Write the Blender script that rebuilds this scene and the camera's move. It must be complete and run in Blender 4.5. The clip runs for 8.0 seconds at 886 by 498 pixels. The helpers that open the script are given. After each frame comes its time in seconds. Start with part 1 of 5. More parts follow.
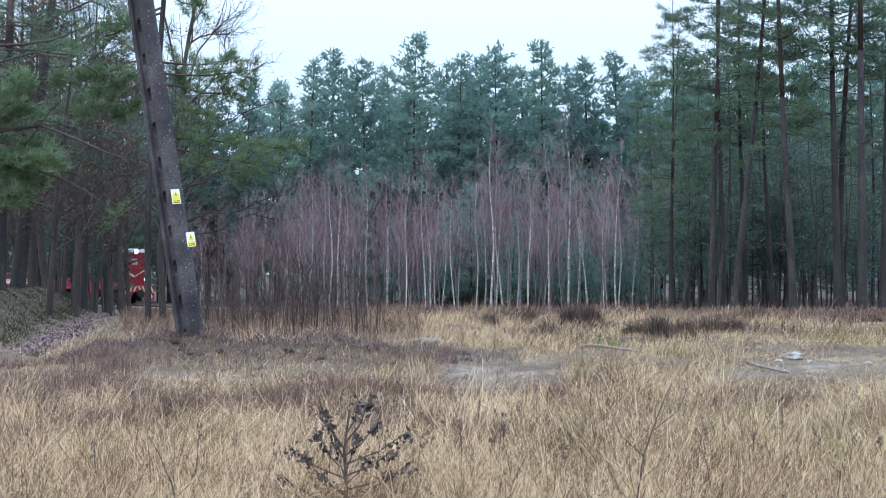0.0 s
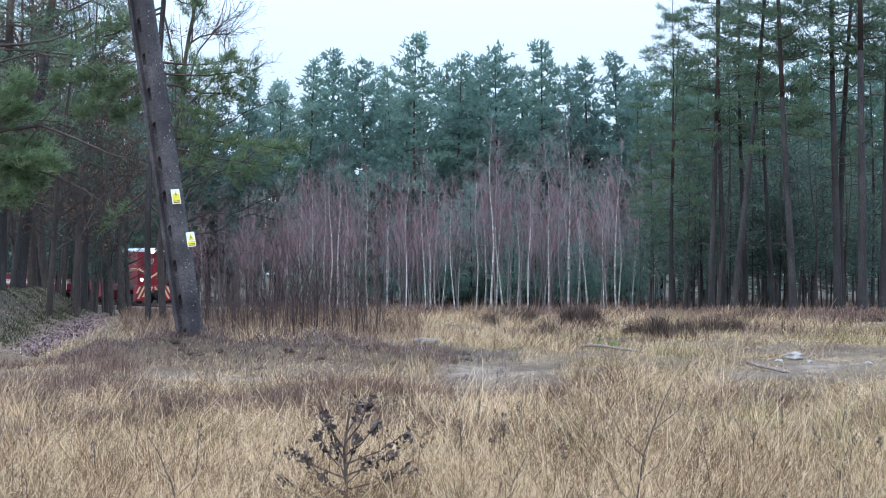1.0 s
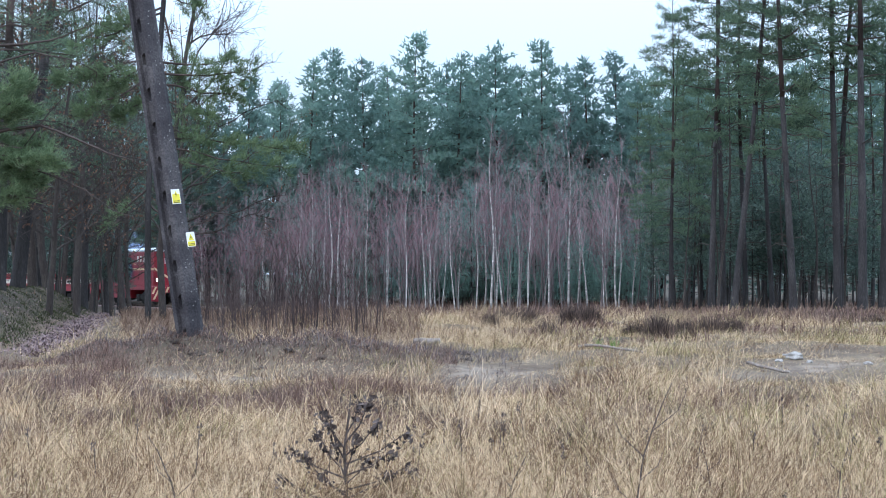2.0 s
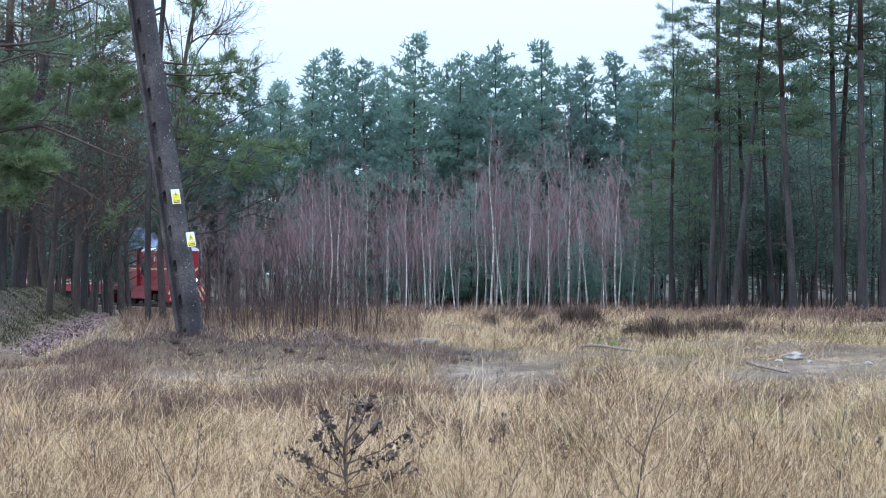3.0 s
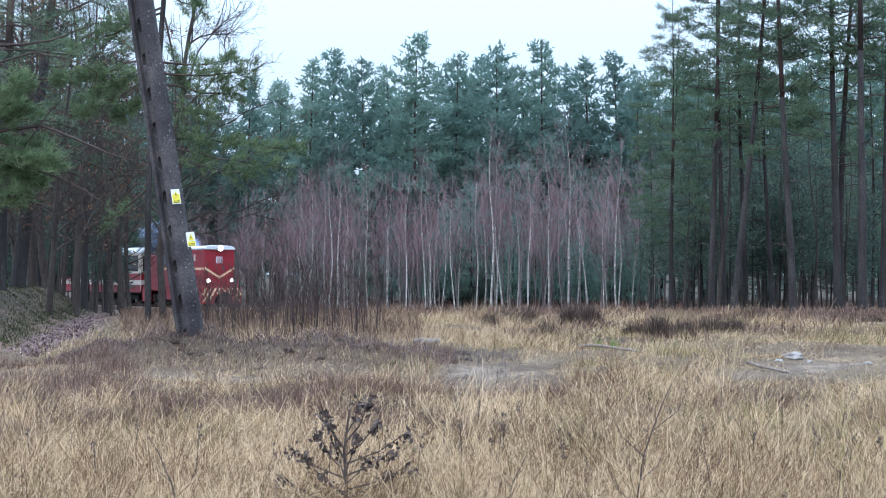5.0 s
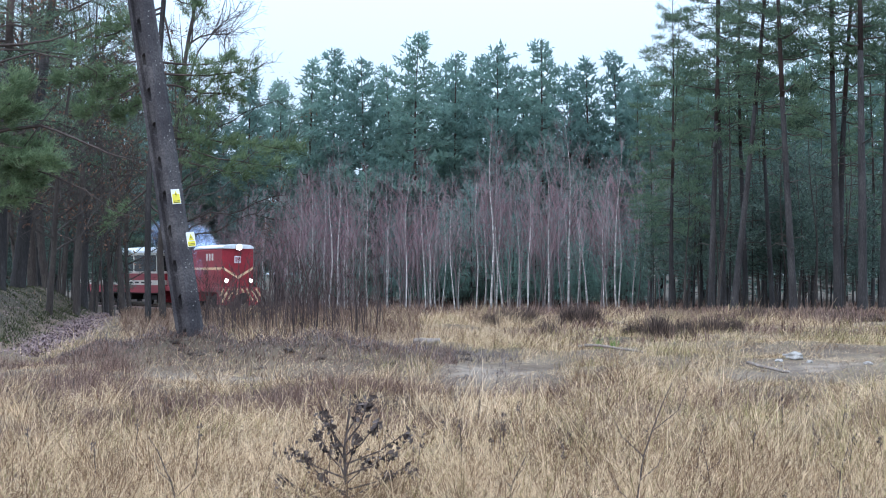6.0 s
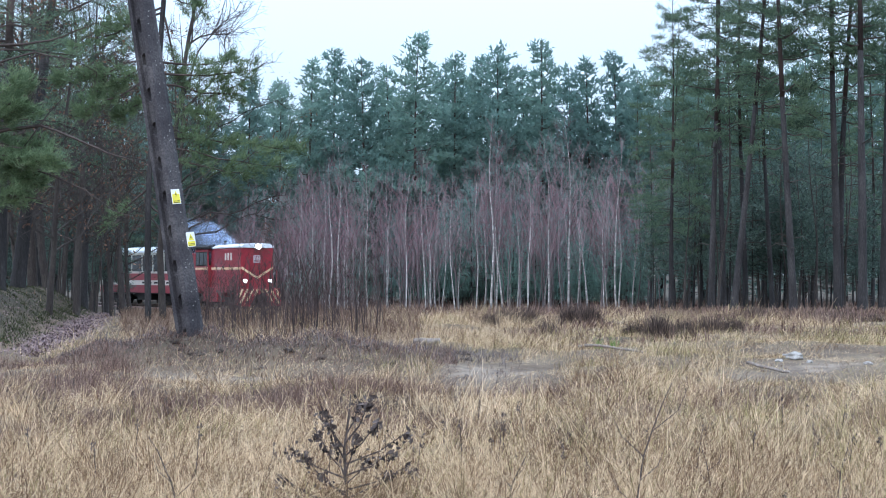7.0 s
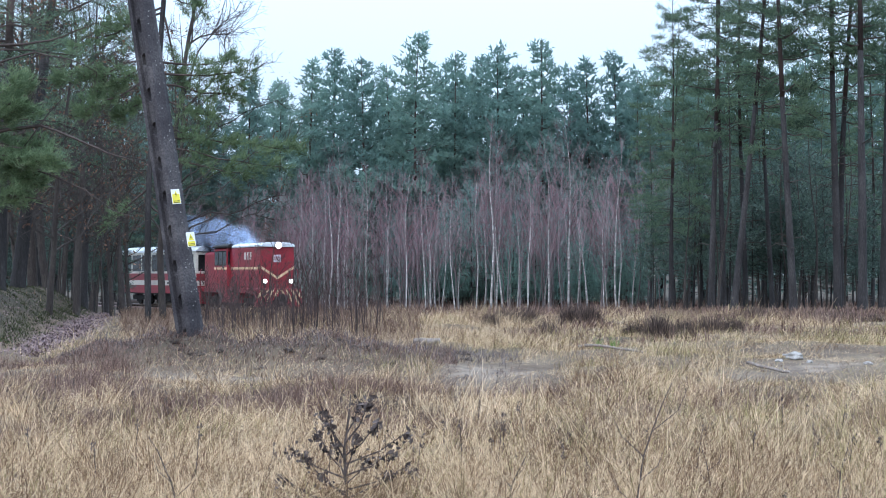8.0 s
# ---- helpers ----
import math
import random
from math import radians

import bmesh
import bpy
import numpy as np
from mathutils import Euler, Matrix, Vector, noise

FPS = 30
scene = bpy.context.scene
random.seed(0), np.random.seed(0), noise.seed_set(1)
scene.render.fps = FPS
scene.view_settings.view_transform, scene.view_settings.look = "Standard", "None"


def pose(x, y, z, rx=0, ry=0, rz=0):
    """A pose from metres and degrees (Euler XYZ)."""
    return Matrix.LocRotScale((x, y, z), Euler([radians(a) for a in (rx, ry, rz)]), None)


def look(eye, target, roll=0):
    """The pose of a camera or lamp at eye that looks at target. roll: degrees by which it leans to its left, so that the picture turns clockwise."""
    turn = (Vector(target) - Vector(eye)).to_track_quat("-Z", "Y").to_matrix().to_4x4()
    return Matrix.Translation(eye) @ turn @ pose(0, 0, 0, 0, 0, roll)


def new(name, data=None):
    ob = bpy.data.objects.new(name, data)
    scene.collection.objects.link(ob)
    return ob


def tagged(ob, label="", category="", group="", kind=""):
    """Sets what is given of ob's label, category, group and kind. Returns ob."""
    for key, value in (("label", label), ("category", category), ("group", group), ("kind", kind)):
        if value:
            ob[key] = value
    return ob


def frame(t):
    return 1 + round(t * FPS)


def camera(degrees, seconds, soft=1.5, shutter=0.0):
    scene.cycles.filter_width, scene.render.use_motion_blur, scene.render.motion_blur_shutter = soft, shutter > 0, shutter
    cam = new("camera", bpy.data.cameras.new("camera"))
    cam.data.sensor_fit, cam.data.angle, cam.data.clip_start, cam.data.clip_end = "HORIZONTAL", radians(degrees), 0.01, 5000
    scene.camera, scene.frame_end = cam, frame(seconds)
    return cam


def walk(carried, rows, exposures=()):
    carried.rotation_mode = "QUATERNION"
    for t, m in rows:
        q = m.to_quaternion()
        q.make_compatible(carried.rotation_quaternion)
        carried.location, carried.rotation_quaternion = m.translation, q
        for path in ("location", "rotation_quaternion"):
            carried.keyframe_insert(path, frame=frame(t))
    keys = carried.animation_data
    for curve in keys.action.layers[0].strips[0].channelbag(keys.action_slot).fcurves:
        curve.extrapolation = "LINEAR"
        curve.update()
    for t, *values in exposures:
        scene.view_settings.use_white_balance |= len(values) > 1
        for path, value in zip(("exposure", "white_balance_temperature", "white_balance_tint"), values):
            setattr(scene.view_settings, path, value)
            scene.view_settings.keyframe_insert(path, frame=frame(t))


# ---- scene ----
# The camera stands still on a tripod and looks over the heath at the wood's edge.
EYE_Z = 1.7
cam = camera(33.56, 8.0, soft=1.0)
SHOT = look((0, 0, EYE_Z), (0, 100, EYE_Z + 1.69))
walk(cam, [(0.0, SHOT), (8.0, SHOT)], [(0.0, 0.06, 5540, 16), (8.0, 0.06, 5540, 16)])

# ---- light: an overcast winter sky ----
world = bpy.data.worlds.new("overcast_sky")
scene.world = world
world.use_nodes = True
wn, wl = world.node_tree.nodes, world.node_tree.links
sky = wn.new("ShaderNodeTexSky")
sky.sky_type, sky.sun_disc = "NISHITA", False
sky.sun_elevation, sky.sun_rotation = radians(38), radians(200)
sky.dust_density, sky.air_density = 4.0, 1.5
cloud = wn.new("ShaderNodeMix")
cloud.data_type = "RGBA"
cloud.inputs[0].default_value = 0.86
cloud.inputs[7].default_value = (7.7, 9.2, 10.0, 1)
wl.new(sky.outputs[0], cloud.inputs[6])
# an overcast sky is brightest overhead
up, split, ramp_up, lit = wn.new("ShaderNodeTexCoord"), wn.new("ShaderNodeSeparateXYZ"), wn.new("ShaderNodeMath"), wn.new("ShaderNodeMix")
ramp_up.operation, ramp_up.use_clamp = "MULTIPLY_ADD", False
ramp_up.inputs[1].default_value, ramp_up.inputs[2].default_value = 2.45, 0.78
lit.data_type, lit.blend_type, lit.inputs[0].default_value = "RGBA", "MULTIPLY", 1.0
wl.new(up.outputs["Generated"], split.inputs[0])
wl.new(split.outputs[2], ramp_up.inputs[0])
wl.new(cloud.outputs[2], lit.inputs[6])
wl.new(ramp_up.outputs[0], lit.inputs[7])
wl.new(lit.outputs[2], wn["Background"].inputs[0])
wn["Background"].inputs[1].default_value = 0.112
sun = new("sun", bpy.data.lights.new("sun", "SUN"))
sun.data.energy, sun.data.angle, sun.data.color = 1.5, radians(40), (1.0, 0.96, 0.90)
sun.matrix_basis = look((-8, -20, 26), (0, 0, 0))


# ---- materials ----
def mat(name, cols, scales=(3.0, 25.0), rough=0.85, bump=0.3, metal=0.0, island=0.0, per_object=0.0, spec=0.25, stretch=(1, 1, 1), thin=0.0, patchy=1.0):
    """A surface of two noises and, where asked, a tone for each loose piece or each object."""
    m = bpy.data.materials.new(name)
    m.use_nodes = True
    n, l = m.node_tree.nodes, m.node_tree.links
    b = n["Principled BSDF"]
    co, mp = n.new("ShaderNodeTexCoord"), n.new("ShaderNodeMapping")
    mp.inputs["Scale"].default_value = stretch
    l.new(co.outputs["Object"], mp.inputs[0])
    big, fine = n.new("ShaderNodeTexNoise"), n.new("ShaderNodeTexNoise")
    for t, s in ((big, scales[0]), (fine, scales[1])):
        t.inputs["Scale"].default_value, t.inputs["Detail"].default_value = s, 4
        l.new(mp.outputs[0], t.inputs["Vector"])
    mx = n.new("ShaderNodeMath")
    mx.operation = "MULTIPLY_ADD"
    mx.inputs[1].default_value = 0.45
    l.new(fine.outputs[0], mx.inputs[0])
    half = n.new("ShaderNodeMath")
    half.operation = "MULTIPLY_ADD"
    half.inputs[1].default_value, half.inputs[2].default_value = 0.55 * patchy, 0.275 * (1 - patchy)
    l.new(big.outputs[0], half.inputs[0])
    l.new(half.outputs[0], mx.inputs[2])
    last = mx.outputs[0]
    for amount, node, out in ((island, "ShaderNodeNewGeometry", "Random Per Island"), (per_object, "ShaderNodeObjectInfo", "Random")):
        if amount:
            src, ctr, add = n.new(node), n.new("ShaderNodeMath"), n.new("ShaderNodeMath")
            ctr.operation, add.operation = "SUBTRACT", "MULTIPLY_ADD"
            ctr.inputs[1].default_value, add.inputs[1].default_value = 0.5, amount
            l.new(src.outputs[out], ctr.inputs[0])
            l.new(ctr.outputs[0], add.inputs[0])
            l.new(last, add.inputs[2])
            last = add.outputs[0]
    ramp = n.new("ShaderNodeValToRGB")
    e = ramp.color_ramp.elements
    while len(e) < len(cols):
        e.new(0.5)
    for i, c in enumerate(cols):
        e[i].position = 0.3 + 0.4 * i / max(1, len(cols) - 1)
        e[i].color = (*c, 1)
    l.new(last, ramp.inputs[0])
    l.new(ramp.outputs[0], b.inputs["Base Color"])
    b.inputs["Roughness"].default_value, b.inputs["Metallic"].default_value = rough, metal
    b.inputs["Specular IOR Level"].default_value = spec
    if bump:
        bp = n.new("ShaderNodeBump")
        bp.inputs["Strength"].default_value, bp.inputs["Distance"].default_value = bump, 0.02
        l.new(fine.outputs[0], bp.inputs["Height"])
        l.new(bp.outputs[0], b.inputs["Normal"])
    if thin:
        # blades and needles let some light through
        tr, mix = n.new("ShaderNodeBsdfTranslucent"), n.new("ShaderNodeMixShader")
        l.new(ramp.outputs[0], tr.inputs[0])
        mix.inputs[0].default_value = thin
        l.new(b.outputs[0], mix.inputs[1])
        l.new(tr.outputs[0], mix.inputs[2])
        l.new(mix.outputs[0], n["Material Output"].inputs[0])
    return m


def glow(name, colour, power):
    m = bpy.data.materials.new(name)
    m.use_nodes = True
    b = m.node_tree.nodes["Principled BSDF"]
    b.inputs["Emission Color"].default_value, b.inputs["Emission Strength"].default_value = (*colour, 1), power
    return m


M_GRASS = mat("dry_grass", [(0.11, 0.062, 0.034), (0.36, 0.235, 0.128), (0.76, 0.57, 0.36)], (0.8, 3.5), 0.75, 0, island=0.85, thin=0.4, patchy=2.2)
M_GRASS_GREEN = mat("green_grass", [(0.09, 0.08, 0.028), (0.245, 0.20, 0.078), (0.48, 0.395, 0.185)], (1.1, 5.0), 0.75, 0, island=0.9, thin=0.4, patchy=1.7)
M_HEATH_DARK = mat("dark_heather", [(0.035, 0.026, 0.022), (0.085, 0.06, 0.05), (0.16, 0.115, 0.095)], (1.0, 5.0), 0.9, 0, island=0.8, thin=0.2)
M_HEATHER = mat("heather", [(0.058, 0.031, 0.025), (0.145, 0.084, 0.068), (0.27, 0.185, 0.145)], (1.0, 5.0), 0.9, 0, island=1.0, thin=0.25, patchy=1.5)
M_NEEDLE = mat("pine_needles", [(0.045, 0.075, 0.052), (0.10, 0.15, 0.095), (0.16, 0.215, 0.125)], (0.5, 4.0), 0.6, 0, island=0.4, per_object=0.12, thin=0.58)
# needles made paler and bluer: distance haze put into the colour
M_NEEDLE_HAZE = mat("pine_needles_hazed", [(0.125, 0.195, 0.175), (0.17, 0.258, 0.222), (0.215, 0.31, 0.25)], (0.25, 2.0), 0.6, 0, island=0.12, per_object=0.3, thin=0.72)
# lighter, yellower copy of the needles: brightness of lit boughs put into the colour
M_BOUGH = mat("lit_pine_needles", [(0.065, 0.098, 0.05), (0.14, 0.195, 0.098), (0.21, 0.27, 0.14)], (0.8, 5.0), 0.6, 0, island=0.4, thin=0.55)
M_PINE_BARK = mat("pine_bark", [(0.016, 0.015, 0.015), (0.034, 0.031, 0.031), (0.078, 0.072, 0.07)], (1.2, 18.0), 0.95, 0.9, stretch=(2, 2, 0.5), per_object=0.15)
# duller copy of the needles: dimness under the tall pines put into the colour
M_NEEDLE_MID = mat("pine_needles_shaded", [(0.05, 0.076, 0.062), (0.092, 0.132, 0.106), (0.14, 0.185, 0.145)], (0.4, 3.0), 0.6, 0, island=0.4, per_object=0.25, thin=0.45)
M_LIMB = mat("pine_limb_bark", [(0.03, 0.024, 0.022), (0.065, 0.05, 0.044), (0.11, 0.08, 0.068)], (1.2, 18.0), 0.95, 0.4)
M_PINE_RED = mat("pine_bark_upper", [(0.019, 0.015, 0.0145), (0.04, 0.029, 0.026), (0.08, 0.052, 0.043)], (1.2, 18.0), 0.95, 0.6, stretch=(2, 2, 0.5), per_object=0.15)
M_BARK = mat("grey_bark", [(0.03, 0.025, 0.023), (0.058, 0.048, 0.043), (0.11, 0.094, 0.08)], (1.2, 18.0), 0.95, 0.8, stretch=(2, 2, 0.5))
M_STEM = mat("young_birch_bark", [(0.06, 0.046, 0.046), (0.115, 0.094, 0.092), (0.22, 0.19, 0.185)], (0.9, 5.0), 0.85, 0.2, stretch=(0.6, 0.6, 2.0), per_object=0.4)
M_BRACKEN = mat("withered_bracken", [(0.075, 0.042, 0.030), (0.165, 0.102, 0.07), (0.28, 0.20, 0.145)], (0.6, 3.0), 0.9, 0, island=0.7, thin=0.3)
M_MOSS = mat("moss_and_bilberry", [(0.013, 0.018, 0.006), (0.030, 0.039, 0.012), (0.062, 0.07, 0.026)], (0.6, 4.0), 0.85, 0, island=0.6, thin=0.2)
M_BIRCH = mat("birch_bark", [(0.055, 0.046, 0.044), (0.29, 0.268, 0.252), (0.62, 0.59, 0.555)], (1.4, 6.0), 0.8, 0.2, stretch=(0.5, 0.5, 2.2), per_object=0.15)
M_TWIG = mat("birch_twigs", [(0.13, 0.08, 0.09), (0.21, 0.135, 0.145), (0.30, 0.21, 0.215)], (0.6, 3.0), 0.85, 0, per_object=0.3)
M_BROWN_LEAF = mat("withered_leaves", [(0.08, 0.04, 0.025), (0.145, 0.075, 0.045), (0.22, 0.125, 0.08)], (1.0, 6.0), 0.8, 0, island=0.5)
M_LITTER = mat("leaf_litter", [(0.065, 0.042, 0.040), (0.14, 0.094, 0.09), (0.25, 0.18, 0.175)], (2.0, 9.0), 0.85, 0, island=0.6)
M_SHOOT = mat("dark_shoots", [(0.025, 0.018, 0.017), (0.052, 0.036, 0.033), (0.09, 0.064, 0.058)], (2.0, 12.0), 0.9, 0, per_object=0.3)
M_DEAD = mat("dead_stalk", [(0.026, 0.019, 0.018), (0.062, 0.047, 0.043), (0.13, 0.105, 0.096)], (6.0, 40.0), 0.9, 0.2, island=0.5)
M_CONCRETE = mat("weathered_concrete", [(0.022, 0.020, 0.023), (0.056, 0.051, 0.055), (0.125, 0.115, 0.113)], (1.8, 34.0), 0.95, 0.8, patchy=1.5)
M_LICHEN = mat("pale_lichen", [(0.17, 0.165, 0.155), (0.27, 0.26, 0.245)], (20.0, 80.0), 0.95, 0.3)
M_STONE = mat("pale_stone", [(0.20, 0.185, 0.17), (0.31, 0.29, 0.265), (0.44, 0.42, 0.39)], (5.0, 40.0), 0.9, 0.6)
M_SOIL = mat("dug_soil", [(0.03, 0.023, 0.018), (0.075, 0.056, 0.044), (0.15, 0.118, 0.094)], (2.0, 14.0), 0.95, 0.9, per_object=0.3)
M_LOG = mat("weathered_wood", [(0.09, 0.07, 0.055), (0.2, 0.165, 0.14), (0.33, 0.29, 0.25)], (3.0, 30.0), 0.9, 0.5)
M_RED = mat("red_paint", [(0.14, 0.007, 0.015), (0.225, 0.012, 0.022), (0.29, 0.021, 0.033)], (0.8, 9.0), 0.4, 0.05, spec=0.5)
M_CREAM = mat("cream_paint", [(0.42, 0.385, 0.33), (0.56, 0.53, 0.47), (0.66, 0.63, 0.57)], (0.9, 12.0), 0.5, 0.05, spec=0.5)
M_STRIPE = mat("cream_yellow_stripe_paint", [(0.46, 0.30, 0.16), (0.66, 0.47, 0.28), (0.75, 0.60, 0.40)], (2.0, 14.0), 0.55, 0.05)
M_ROOF = mat("pale_roof_paint", [(0.42, 0.45, 0.48), (0.62, 0.66, 0.70), (0.74, 0.77, 0.80)], (0.8, 8.0), 0.55, 0.1)
M_DARK = mat("sooty_steel", [(0.012, 0.011, 0.011), (0.028, 0.026, 0.025), (0.05, 0.045, 0.04)], (2.0, 20.0), 0.7, 0.3, metal=0.3)
M_STEEL = mat("rail_steel", [(0.12, 0.08, 0.06), (0.24, 0.2, 0.18)], (2.0, 20.0), 0.45, 0.2, metal=0.8)
M_GLASS = mat("dark_window_glass", [(0.010, 0.012, 0.013), (0.025, 0.028, 0.03)], (1.0, 4.0), 0.15, 0, spec=0.4)
M_SIGN_Y = mat("yellow_enamel", [(0.72, 0.62, 0.03), (0.82, 0.72, 0.05)], (8.0, 60.0), 0.4, 0.05, spec=0.5)
M_SIGN_W = mat("white_enamel", [(0.70, 0.70, 0.66), (0.82, 0.82, 0.79)], (8.0, 60.0), 0.4, 0.05, spec=0.5)
M_LAMP = glow("headlight_glow", (1.0, 0.97, 0.9), 9.0)


# ---- mesh helpers ----
class Build:
    """Collects corners and faces of one mesh."""

    def __init__(self):
        self.v, self.f = [], []

    def tube(self, pts, rad, n=5):
        pts = [Vector(p) for p in pts]
        base = len(self.v)
        for i, p in enumerate(pts):
            d = (pts[min(i + 1, len(pts) - 1)] - pts[max(i - 1, 0)]).normalized()
            a = d.orthogonal().normalized()
            if abs(d.z) > 0.6:
                a = (Vector((1, 0, 0)) - d * d.x).normalized()
            b = d.cross(a)
            for k in range(n):
                w = 2 * math.pi * k / n
                self.v.append(p + (a * math.cos(w) + b * math.sin(w)) * rad[i])
        for i in range(len(pts) - 1):
            for k in range(n):
                q, r = base + i * n, (k + 1) % n
                self.f.append((q + k, q + r, q + n + r, q + n + k))
        if n > 3:
            self.f.append(tuple(base + k for k in reversed(range(n))))
            self.f.append(tuple(base + (len(pts) - 1) * n + k for k in range(n)))

    def box(self, x0, x1, y0, y1, z0, z1, m=None):
        b = len(self.v)
        for z in (z0, z1):
            for x, y in ((x0, y0), (x1, y0), (x1, y1), (x0, y1)):
                p = Vector((x, y, z))
                self.v.append(m @ p if m else p)
        for q in ((3, 2, 1, 0), (4, 5, 6, 7), (0, 1, 5, 4), (1, 2, 6, 5), (2, 3, 7, 6), (3, 0, 4, 7)):
            self.f.append(tuple(b + i for i in q))

    def prism(self, ring, a, b, axis="y"):
        """A solid whose section is the ring of (u, z), drawn along an axis from a to b."""
        s, n = len(self.v), len(ring)
        for w in (a, b):
            for u, z in ring:
                self.v.append(Vector((u, w, z) if axis == "y" else (w, u, z)))
        for k in range(n):
            r = (k + 1) % n
            self.f.append((s + k, s + r, s + n + r, s + n + k))
        self.f.append(tuple(s + k for k in range(n)))
        self.f.append(tuple(s + n + k for k in reversed(range(n))))

    def disc(self, c, r, depth, n=20, axis="y"):
        ring = [(c[0] + r * math.cos(2 * math.pi * k / n), c[2] + r * math.sin(2 * math.pi * k / n)) for k in range(n)]
        if axis == "x":
            ring = [(c[1] + r * math.cos(2 * math.pi * k / n), c[2] + r * math.sin(2 * math.pi * k / n)) for k in range(n)]
            self.prism(ring, c[0], c[0] + depth, "x")
        else:
            self.prism(ring, c[1], c[1] + depth, "y")

    def mesh(self, name, material, smooth=False, weld=False):
        me = bpy.data.meshes.new(name)
        me.from_pydata([tuple(p) for p in self.v], [], self.f)
        bm = bmesh.new()
        bm.from_mesh(me)
        if weld:
            bmesh.ops.remove_doubles(bm, verts=bm.verts, dist=0.0005)
        bmesh.ops.recalc_face_normals(bm, faces=bm.faces)
        bm.to_mesh(me)
        bm.free()
        me.materials.append(material)
        if smooth:
            me.shade_smooth()
        return me


def part(name, b, material, parent, label="", smooth=False, bevel=0.0):
    ob = new(name, b.mesh(name, material, smooth) if isinstance(b, Build) else b)
    ob.parent = parent
    if bevel:
        md = ob.modifiers.new("edge", "BEVEL")
        md.width, md.segments, md.limit_method = bevel, 2, "ANGLE"
    return tagged(ob, label)


def soup(name, verts, faces_n, material):
    """A mesh of loose strips from arrays: verts (N, k, 3), with the k-corner faces given once."""
    n, k = verts.shape[:2]
    tri = (np.arange(n)[:, None, None] * k + np.asarray(faces_n)[None]).reshape(-1, 3)
    me = bpy.data.meshes.new(name)
    me.vertices.add(n * k)
    me.vertices.foreach_set("co", verts.reshape(-1).astype(np.float32))
    me.loops.add(tri.size)
    me.loops.foreach_set("vertex_index", tri.reshape(-1).astype(np.int32))
    me.polygons.add(len(tri))
    me.polygons.foreach_set("loop_start", np.arange(0, tri.size, 3, dtype=np.int32))
    me.update(calc_edges=True)
    me.materials.append(material)
    return me


def unit(a):
    return a / np.maximum(np.linalg.norm(a, axis=-1, keepdims=True), 1e-9)


def needles(points, ways, k, length, width, rng, wild=0.6, fuzz=0.3):
    """Sprays of k needles at each point, leaning along its way."""
    p, d = np.repeat(points, k, 0), np.repeat(ways, k, 0)
    n = len(p)
    go = unit(d * 0.55 + rng.normal(0, wild, (n, 3)) + (0, 0, 0.12))
    side = unit(np.cross(go, rng.normal(0, 1, (n, 3)))) * width
    ln = length * rng.uniform(0.6, 1.25, (n, 1))
    p = p + rng.normal(0, length * fuzz, (n, 3)) * (1, 1, 0.7)
    return np.stack([p - side, p + side, p + go * ln + side * 0.3], 1)


# ---- lie of the land ----
PROFILE = np.array([(-40, 0), (3, 0), (11, 0.0), (15, 0.09), (20, 0.23), (23, 0.36), (26, 0.44), (35, 0.50), (46, 0.43),
                    (56, 0.28), (66, -0.2), (74, -0.34), (3000, -0.34)])


def step(a, b, x):
    t = np.clip((x - a) / (b - a), 0, 1)
    return t * t * (3 - 2 * t)


def lane_x(y):
    """The middle of the leaf-strewn forest lane."""
    return -6.35 - 0.185 * (y - 22)


def land(x, y):
    x, y = np.asarray(x, float), np.asarray(y, float)
    z = np.interp(y, PROFILE[:, 0], PROFILE[:, 1])
    near = np.exp(-(np.maximum(np.hypot(x, y) - 60, 0) / 25) ** 2)
    z = z + near * (0.05 * np.sin(1.3 * x + 0.7 * y) * np.sin(0.9 * y - 0.4 * x) + 0.03 * np.sin(3.1 * x + 1.0) * np.sin(2.7 * y))
    ridge = np.exp(-((y - 23.4) / 1.1) ** 2) * (step(-6.4, -5.0, x) - step(-2.6, 1.4, x))
    z = z + 0.30 * ridge * (1 + 0.22 * np.sin(2.9 * x + 0.6) + 0.16 * np.sin(7.1 * x + 2 * y) + 0.10 * np.sin(13.0 * x) * np.sin(8.0 * y))
    off = lane_x(y) - x
    z = z + 0.82 * step(0.5, 2.2, off) * (step(24, 34, y) - step(52, 66, y)) - 0.12 * np.exp(-(off / 0.8) ** 2) * step(20, 26, y) * (1 - step(60, 66, y))
    return z


def bare(x, y):
    """How bare the sandy ground is, 0 to 1."""
    wob = 0.35 * np.sin(1.1 * x + 0.5) + 0.2 * np.sin(2.9 * x)
    a = 0.8 * np.exp(-((y - 20.6 - 0.3 * wob) / 0.4) ** 2) * (step(-4.4, -3.6, x) - step(-2.6, -1.9, x))
    p = 1.15 * np.exp(-np.abs((x - 0.66 - 0.1 * wob) / 0.66) ** 3 - ((y - 21.0 - 0.3 * wob) / 0.75) ** 2)
    b = np.exp(-((y - 21.7 - wob * 0.8) / 0.62) ** 2) * step(3.7, 5.2, x + 0.5 * np.sin(2.2 * y)) * (0.55 + 0.45 * np.sin(2.6 * x + 1.3 * y) * np.sin(1.9 * y + 0.6))
    c = np.exp(-((x - lane_x(y)) / 0.40) ** 2) * step(24.2, 26.5, y) * (1 - step(60, 70, y))
    return np.clip(np.maximum.reduce([a, p, b, c]), 0, 1)


